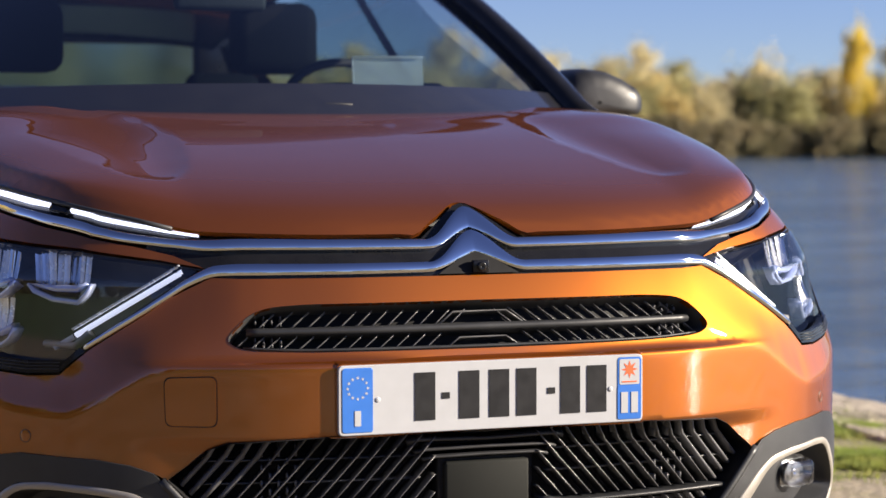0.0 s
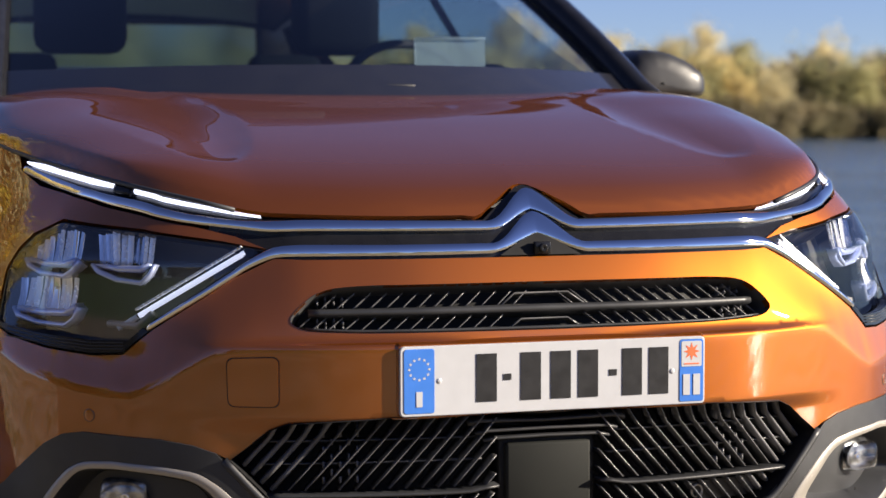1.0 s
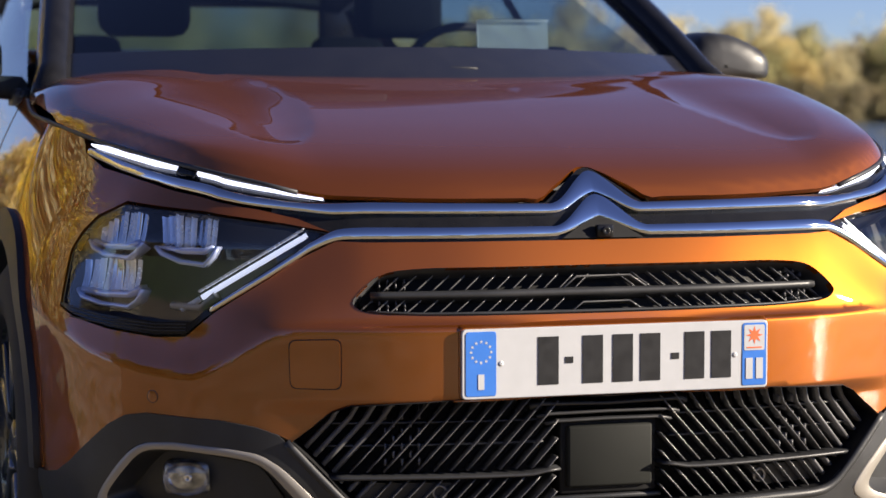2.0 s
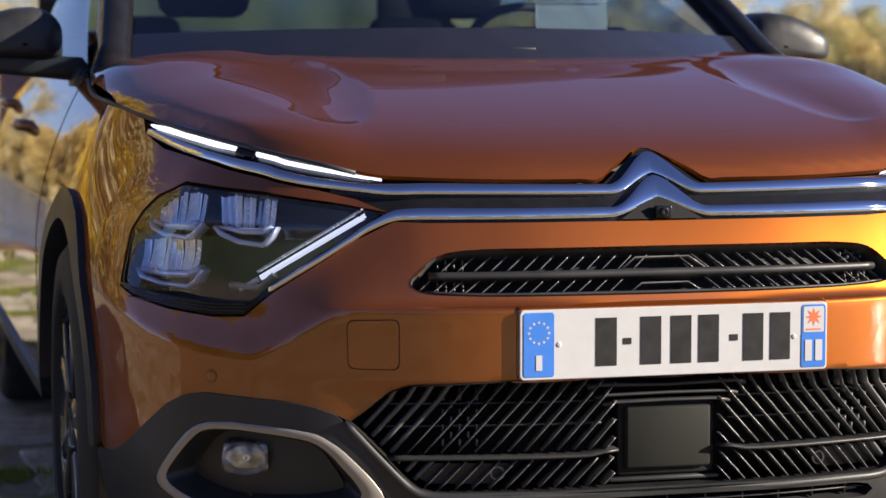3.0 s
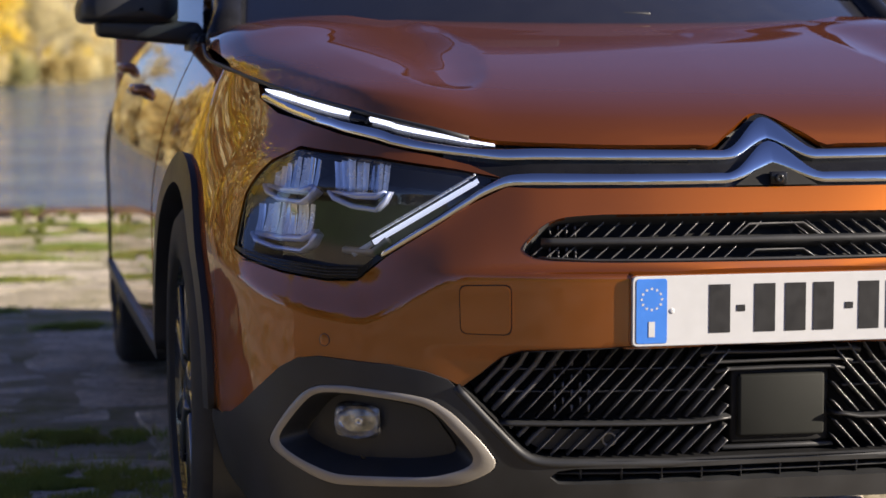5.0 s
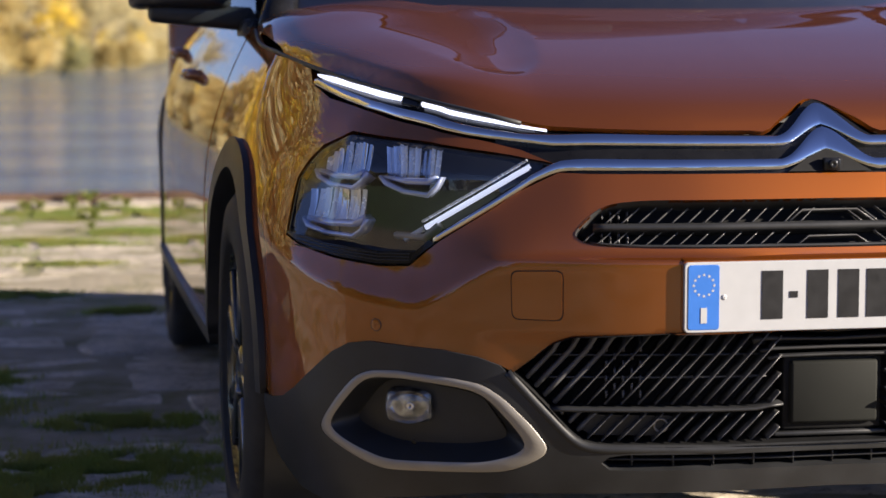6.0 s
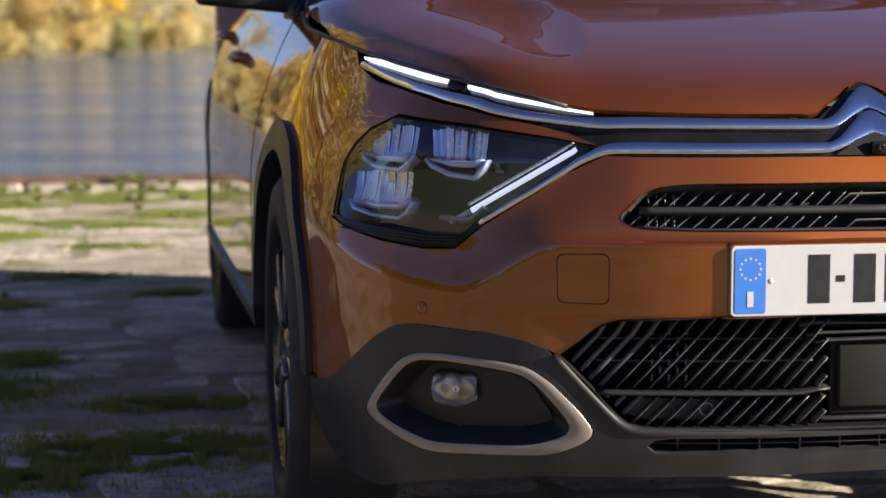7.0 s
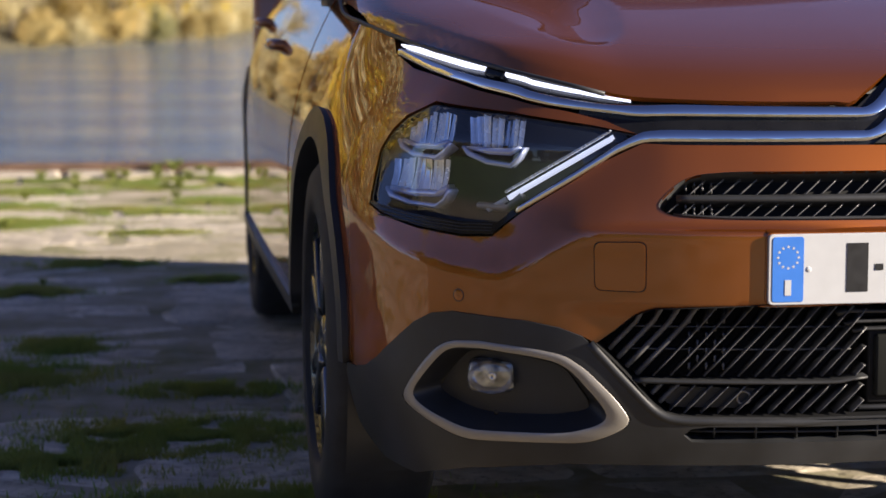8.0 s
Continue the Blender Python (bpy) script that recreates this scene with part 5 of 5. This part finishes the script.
KINDS = [
    tree("straw", 10.0, 1, 1.0, "pale bare-twigged riverside tree with thin straw leaves"),
    tree("ochre", 9.0, 2, 1.0, "rounded riverside tree in ochre autumn leaf"),
    tree("olive", 10.5, 3, 1.1, "broad riverside tree with olive green leaves"),
    tree("yellow", 11.0, 4, 1.0, "slender riverside tree in bright yellow leaf"),
    tree("olive", 8.0, 5, .9, "low riverside tree with olive green leaves"),
    tree("straw", 12.5, 6, .85, "tall airy riverside tree with few straw leaves"),
    tree("brown", 11.0, 8, 1.1, "unseen dark brown tree at the meadow's edge, added for reflections"),
]


def shrub(kind, seed):
    random.seed(seed)
    ends = [(random.uniform(-1.8, 1.8), random.uniform(-1.2, 1.2), random.uniform(.3, 2.4)) for _ in range(14)]
    V, F = leaf_cloud(ends, [random.uniform(.5, .9) for _ in ends], 1800, .2)
    me = bpy.data.meshes.new("foliage")
    me.from_pydata(V.tolist(), [], F.tolist())
    me.materials.append(LEAF[kind])
    e = thing("shrub", "dense autumn shrub at the water's edge", "shrub", "shrubs on the far bank")
    o = new("foliage", me)
    o.parent = e
    st, fa = [], []
    for x, y, z in ends[:6]:
        k = len(st)
        st += [(x * .2 - .03, y * .2, -.3), (x * .2 + .03, y * .2, -.3), (x, y, z)]
        fa.append((k, k + 1, k + 2))
    ms = bpy.data.meshes.new("stems")
    ms.from_pydata(st, [], fa)
    ms.materials.append(BARK)
    o = new("stem", ms)
    o.parent = e
    return e


SHRUBS = [shrub("ochre", 11), shrub("olive", 12), shrub("straw", 13), shrub("brown", 14)]
random.seed(5)
first = set()


def put(proto, m):
    if proto.name not in first:
        first.add(proto.name)
        proto.matrix_basis = m
        return proto
    return copy_thing(proto, m)


def bank_spot(s, back):
    p, n = shore_at(s), shore_normal(s)
    z = -0.6 + (back - 1.5) / 4.5 if back < 6 else 0.4 + (back - 6) / 30
    return p.x + n.x * back, p.y + n.y * back, z


def bank_pose(s, back, scale):
    return pose(*bank_spot(s, back), 0, 0, random.uniform(0, 360)) @ Matrix.Scale(scale, 4)


# single trees that stand out along the bank
for k in range(70):
    s = 1.45 + k / 70 * .75
    put(KINDS[random.choices((0, 1, 2, 5, 3), (3, 3, 1, 4, 2))[0]], bank_pose(s, random.uniform(1.5, 8), random.uniform(1.5, 2.3)))
for k in range(50):
    s = 2.2 + k / 50 * .7
    put(KINDS[random.choices((0, 1, 3, 5), (2, 3, 4, 1))[0]], bank_pose(s, random.uniform(1.5, 8), random.uniform(.45, .72)))
for k in range(26):
    s = 2.95 + k / 26 * 2.0
    put(KINDS[3 if 3.42 < s < 3.56 else random.choice((0, 1, 5))], bank_pose(s, random.uniform(.8, 3.0), random.uniform(.24, .36)))
for k in range(60):
    s = 5.3 + k / 60 * 2.3
    put(KINDS[random.choices((0, 1, 2, 4, 5), (4, 1, 2, 2, 4))[0]], bank_pose(s, random.uniform(6, 14), random.uniform(.32, .48)))
# one yellow tree and one dense olive clump stand out
for s_, b_ in ((7.17, 3.0), (7.19, 5.4)):
    put(KINDS[3], pose(*bank_spot(s_, b_), 0, 0, 40 * b_) @ Matrix.Diagonal((.26, .26, .60, 1)))
for k in range(110):
    s = 2.2 + k / 110 * 5.6
    back = random.uniform(1.5, 8) if s > 5.3 else random.uniform(.2, 1.6)
    put(SHRUBS[random.choice((0, 1, 2)) if s > 3.6 else random.choice((0, 0, 2))], bank_pose(s, back, random.uniform(.5, .8) if s < 5.3 else random.uniform(1.1, 1.6)))
for k in range(40):
    x, y, z = bank_spot(5.6 + k / 40 * 1.9, random.uniform(.4, 1.6))
    put(SHRUBS[3], pose(x, y, z - .5, 0, 0, random.uniform(0, 360)) @ Matrix.Scale(random.uniform(1.0, 1.5), 4))


def woods(label, spots, leaf=.27, count=1050):
    """A far wood as one mesh: trunks, and leaves or bare twigs gathered in crowns. spots: x, y, z, height, kind."""
    mats = [BARK] + [LEAF[k] for k in LEAF]
    slot = {k: i + 1 for i, k in enumerate(LEAF)}
    V, F, M, at = [], [], [], 0
    for x, y, z, h, kind in spots:
        r = h * rng.uniform(.20, .30)
        # trunk
        k = np.arange(5) * 2 * math.pi / 5
        ring = np.c_[np.cos(k), np.sin(k), np.zeros(5)]
        lean = rng.normal(0, .04, 2) * h
        V.append(np.concatenate([ring * h * .022 + (x, y, z - .5), ring * h * .006 + (x + lean[0], y + lean[1], z + h * .85)]))
        F += [(at + i, at + (i + 1) % 5, at + 5 + (i + 1) % 5, at + 5 + i) for i in range(5)]
        M += [0] * 5
        at += 10
        # crown: a few lobes, thinning out upwards
        n = count
        lobes = 12
        ca = rng.uniform(0, 2 * math.pi, lobes)
        cf = np.linspace(.22, .86, lobes) + rng.normal(0, .05, lobes)
        cr = r * (1.15 - .75 * cf) * rng.uniform(.2, .9, lobes)
        C = np.c_[x + lean[0] * cf + np.cos(ca) * cr, y + lean[1] * cf + np.sin(ca) * cr, z + h * cf]
        w = rng.choice(lobes, n, p=(1.25 - cf) / (1.25 - cf).sum())
        d = rng.normal(size=(n, 3)) * .46
        P = C[w] + d * np.c_[r * (1.2 - .6 * cf[w]), r * (1.2 - .6 * cf[w]), h * .17 * np.ones(n)]
        P[:, 2] = np.maximum(P[:, 2], z + .1)
        bare = kind == "straw"
        nr = rng.normal(size=(n, 3))
        a = np.cross(nr, rng.normal(size=(n, 3)))
        if bare:
            a = a * .35 + (0, 0, 1.0)
        a /= np.linalg.norm(a, axis=1)[:, None]
        b = np.cross(nr, a)
        b /= np.linalg.norm(b, axis=1)[:, None]
        q = (leaf * rng.uniform(.5, 1.3, n))[:, None]
        la, lb = (q * 1.7, q * .28) if bare else (q, q * .6)
        V.append(np.concatenate([P - a * la, P + b * lb, P + a * la, P - b * lb], axis=1).reshape(-1, 3))
        F += (at + np.arange(4 * n).reshape(-1, 4)).tolist()
        M += [slot[kind]] * n
        at += 4 * n
    me = bpy.data.meshes.new("woods")
    me.from_pydata(np.concatenate(V).tolist(), [], F)
    for m_ in mats:
        me.materials.append(m_)
    me.polygons.foreach_set("material_index", M)
    tagged(new("far_woods", me), label, "woods", kind="stuff")


def line_height(s):
    return 9.9 + 1.1 * noise.noise((s * 6.0, 2, 0)) + 1.5 * noise.noise((s * 19.0, 4, 0))


spots = []
for k in range(300):
    s = 5.1 + k / 300 * 2.6
    back = random.uniform(2, 16)
    spots.append((*bank_spot(s, back), line_height(s) * random.uniform(.72, 1.0) * (.8 + .012 * back), random.choices(("straw", "ochre", "olive", "brown"), (4.5, 1.2, 6, 1.2))[0]))
woods("pale autumn woodland along the far river bank", spots)
spots = []
for k in range(130):
    s = 2.2 + k / 130 * 2.9
    back = random.uniform(1.5, 12)
    spots.append((*bank_spot(s, back), random.uniform(3.6, 5.2) * (1.4 if s < 2.85 else 1.0), "yellow" if 3.44 < s < 3.56 and back < 6 else random.choices(("straw", "ochre", "yellow"), (5, 3, .5 if s > 2.9 else 3))[0]))
woods("low straw-coloured thicket along the river bend", spots, .22, 700)
# trees beyond the meadow, behind the camera: out of view, added to darken reflections
spots = [(-135 + k * 3.4 + random.uniform(-2, 2), -50 - random.uniform(0, 10), 0, random.uniform(5, 8), "brown") for k in range(56)]
spots += [(-96 - random.uniform(0, 14), -60 + k * 2.9, 0, random.uniform(5, 8), "brown") for k in range(24)]
woods("unseen dark brown tree line beyond the meadow, added for reflections", spots, .34, 600)

RUST = material("rusty_steel", (0.13, 0.08, 0.055), 0.8, 0.2, var=0.4, scale=9, bump=0.4, bump_scale=60)

# more unseen trees and shrubs, added to hide low sky from the car's reflections
for k in range(22):
    put(KINDS[6], pose(-88 - random.uniform(0, 14), -60 + k * 2.9, 0, 0, 0, random.uniform(0, 360)) @ Matrix.Scale(random.uniform(1.4, 1.9), 4))
    put(SHRUBS[3], pose(-82 - random.uniform(0, 6), -60 + k * 2.9, 0, 0, 0, random.uniform(0, 360)) @ Matrix.Scale(random.uniform(1.6, 2.4), 4))

# white houses far behind the low trees
HOUSEWALL = material("house_render", (0.78, 0.76, 0.72), 0.9, var=0.08, scale=1.5)
ROOFTILE = material("roof_tiles", (0.20, 0.15, 0.13), 0.9, var=0.2, scale=3)
PANEDARK = material("window_dark", (0.04, 0.045, 0.05), 0.15)


def house(x, y, turn, w, d, h):
    e = thing("house", "small white rendered house with a brown roof beyond the trees", "house", "houses on the far bank", at=(x, y, .4))
    e.rotation_euler = (0, 0, radians(turn))
    wall_ = part("wall", box_bm(w, d, h, (0, 0, h / 2)), HOUSEWALL, e, smooth=False)
    bm = bmesh.new()
    o = .4
    a = [bm.verts.new((sx * (w / 2 + o), sy * (d / 2 + o), h + .01)) for sx, sy in ((-1, -1), (1, -1), (1, 1), (-1, 1))]
    r = [bm.verts.new((sx * (w / 2 + o), 0, h + d * .38)) for sx in (-1, 1)]
    for f in ((a[0], a[1], r[1], r[0]), (a[2], a[3], r[0], r[1]), (a[1], a[2], r[1]), (a[3], a[0], r[0]), (a[3], a[2], a[1], a[0])):
        bm.faces.new(f)
    bmesh.ops.recalc_face_normals(bm, faces=bm.faces)
    part("roof", bm, ROOFTILE, e, smooth=False)
    for k in range(3):
        part("window", box_bm(.9, .06, 1.2, (-w / 3 + k * w / 3, -d / 2 - .02, h * .62)), PANEDARK, wall_, smooth=False)


house(2.5, 189, 4, 10, 7, 4.6)
for s_, w_, h_ in ((3.66, 2.2, 3.6), (4.12, 2.6, 4.0)):
    hx, hy, _ = bank_spot(s_, 2.6)
    house(hx, hy, 15, w_, 3.2, h_)

# ---- grass and weeds in the joints ----
def blades(n, spots, height, spread_fn):
    P = np.array([spread_fn() for _ in range(n)])
    h = height * rng.uniform(.4, 1.3, n)
    a = rng.uniform(0, 2 * math.pi, n)
    w = rng.uniform(.0012, .003, n)
    lean = rng.normal(0, .5, (n, 2)) * h[:, None]
    base0 = np.c_[P[:, 0] - np.cos(a) * w, P[:, 1] - np.sin(a) * w, P[:, 2] - .01]
    base1 = np.c_[P[:, 0] + np.cos(a) * w, P[:, 1] + np.sin(a) * w, P[:, 2] - .01]
    tip = np.c_[P[:, 0] + lean[:, 0], P[:, 1] + lean[:, 1], P[:, 2] + h]
    return np.concatenate([base0, base1, tip], axis=1).reshape(-1, 3)


PATCHES = [(-1.12, 1.70, .42, .26), (-1.45, 1.45, .30, .16), (-1.62, 2.55, .28, .25), (-1.45, 3.05, .16, .16), (-1.05, 2.30, .22, .10), (-1.62, 4.25, .20, .14),
           (-1.40, 5.05, .26, .10), (-.95, 4.50, .16, .08), (-1.85, 6.6, .45, .30), (-1.95, 7.4, .35, .22), (-1.15, 6.1, .25, .10), (-1.35, 7.2, .30, .10),
           (-.85, 7.6, .22, .20), (-1.1, 8.4, .25, .14), (-1.8, 8.9, .4, .10), (-.9, 9.0, .35, .12), (-1.78, 8.25, .26, .24), (-1.15, 7.0, .32, .10), (-.72, 8.6, .12, .22), (-1.32, 8.75, .22, .12), (2.45, 3.2, .30, .22), (2.2, 2.5, .25, .3), (2.65, 3.6, .1, .3), (-1.0, 1.0, .4, .2)]
spots = []
for px, py, rx, ry in PATCHES:
    for _ in range(int(1800 + 230000 * rx * ry)):
        q, ang = abs(random.gauss(0, .48)), random.uniform(0, 2 * math.pi)
        q *= 1 + .5 * noise.noise((math.cos(ang) * 2 + px * 3, math.sin(ang) * 2, py))
        if noise.noise(((px + rx * q * math.cos(ang)) * 11, (py + ry * q * math.sin(ang)) * 11, 3)) < -.12:
            continue
        spots.append((px + rx * q * math.cos(ang), py + ry * q * math.sin(ang), .0))
n = len(spots)
it = iter(spots)
V = blades(n, spots, .013, lambda: next(it))
me = bpy.data.meshes.new("grass")
me.from_pydata(V.tolist(), [], np.arange(n * 3).reshape(-1, 3).tolist())
me.materials.append(GRASS)
tagged(new("grass", me), "short green grass growing between the quay stones", "grass", kind="stuff")


def weed(x, y, z, h, seed):
    random.seed(seed)
    e = thing("weed", "leafy green weed growing at the quay edge", "weed", "weeds on the quay", at=(x, y, z))
    vs, fs = [], []
    for k in range(40):
        a = random.uniform(0, 2 * math.pi)
        l = h * random.uniform(.5, 1.1)
        d = Vector((math.cos(a), math.sin(a), 0))
        s = Vector((-d.y, d.x, 0)) * l * .16
        b = Vector((0, 0, 0))
        mid = d * l * .35 + Vector((0, 0, l * random.uniform(.35, .7)))
        tip = d * l * random.uniform(.6, .9) + Vector((0, 0, l * random.uniform(.4, 1.0)))
        i = len(vs)
        vs += [b[:], (mid - s)[:], tip[:], (mid + s)[:]]
        fs.append((i, i + 1, i + 2, i + 3))
    mw = bpy.data.meshes.new("leaves")
    mw.from_pydata(vs, [], fs)
    mw.materials.append(GRASS)
    o = new("leaf_rosette", mw)
    o.parent = e


for i, (x, y, z, h) in enumerate(((-1.0, 9.34, .01, .2), (-1.1, 9.36, .01, .15), (-1.35, 9.0, .0, .12), (-.85, 9.3, .01, .12), (-1.75, 9.0, .0, .14), (-.8, 8.9, .02, .13), (-1.55, 8.7, .02, .12), (-1.1, 8.75, .02, .15), (-1.75, 1.75, 0, .09), (-1.55, 4.4, 0, .07), (2.55, 3.5, 0, .10), (2.35, 3.0, 0, .11), (2.6, 2.6, 0, .12))):
    weed(x, y, z, h * .46, 40 + i)

random.seed(77)
for i in range(12):
    weed(random.uniform(-2.3, -.75), random.choice((9.02, 9.03, 8.4, 7.7, 6.9, 6.3)) + random.uniform(-.06, .06), .0, random.uniform(.035, .075), 90 + i)
tagged(obj("trim", box_bm(7.0, .05, .16, (-.68, QUAY_Y + .025, -.018), .008), RUST, smooth=False), "rusty brown steel edge along the quay", "edging", kind="structure")

# ---- the quay's stones, last ----
pavement = tagged(new("pavement"), "worn irregular stone paving of the quay", "paving", kind="structure")


def slab_mesh(seed, bev=.03, high=.05):
    r = random.Random(seed)
    ring = []
    for cx, cy, dx, dy in ((-.5, -.5, 1, 0), (.5, -.5, 0, 1), (.5, .5, -1, 0), (-.5, .5, 0, -1)):
        ring.append((cx * r.uniform(.92, .97), cy * r.uniform(.92, .97)))
        for f in (.12, .28, .42, .58, .72, .88):
            j = r.uniform(-.035, .012)
            ring.append((cx + dx * f + (0 if dx else j * (1 if cx > 0 else -1)), cy + dy * f + (0 if dy else j * (1 if cy > 0 else -1))))
    n = len(ring)
    vs = [(x, y, -high) for x, y in ring] + [(x, y, -.014 + r.uniform(-.004, .002)) for x, y in ring] + [(x * .93, y * .93, r.uniform(-.005, .004)) for x, y in ring] + [(0, 0, r.uniform(-.002, .008))]
    fs = []
    for b in (0, n):
        fs += [(b + i, b + (i + 1) % n, b + n + (i + 1) % n, b + n + i) for i in range(n)]
    fs += [(2 * n + i, 2 * n + (i + 1) % n, 3 * n) for i in range(n)]
    me = bpy.data.meshes.new("paving_stone")
    me.from_pydata(vs, [], fs)
    me.materials.append(STONE)
    return me


slabs = [slab_mesh(k) for k in range(9)]
random.seed(21)
y = -.3
while y < 9.0:
    d = random.uniform(.55, .95)
    x = -3.3 + random.uniform(-.3, 0)
    while x < QUAY_X - .35:
        w = random.uniform(.7, 1.4)
        if (x < -.35 or x > 1.6 or y < 1.2) and not (x > 1.3 and y > 6):
            o = new("paving_stone", random.choice(slabs))
            o.parent = pavement
            o.matrix_basis = pose(x + w / 2, y + d / 2, random.uniform(-.016, -.006), random.uniform(-.2, .2), random.uniform(-.2, .2), random.uniform(-1.3, 1.3)) @ Matrix.Diagonal((w * 1.02, d * 1.03, 1, 1))
        x += w
    y += d
x = -4.0
while x < QUAY_X:
    w = random.uniform(.5, .95)
    o = new("coping_stone", random.choice(slabs))
    o.parent = pavement
    o.matrix_basis = pose(x + w / 2, 9.24, .012, random.uniform(-1, 1), random.uniform(-.6, .6), random.uniform(-1, 1)) @ Matrix.Diagonal((w, .38, 1.6, 1))
    x += w
y = -2.0
while y < 9.0:
    w = random.uniform(.5, .95)
    o = new("coping_stone", random.choice(slabs))
    o.parent = pavement
    o.matrix_basis = pose(2.64, y + w / 2, .005, random.uniform(-1, 1), random.uniform(-.6, .6), 90 + random.uniform(-1, 1)) @ Matrix.Diagonal((w, .34, 1.5, 1))
    y += w
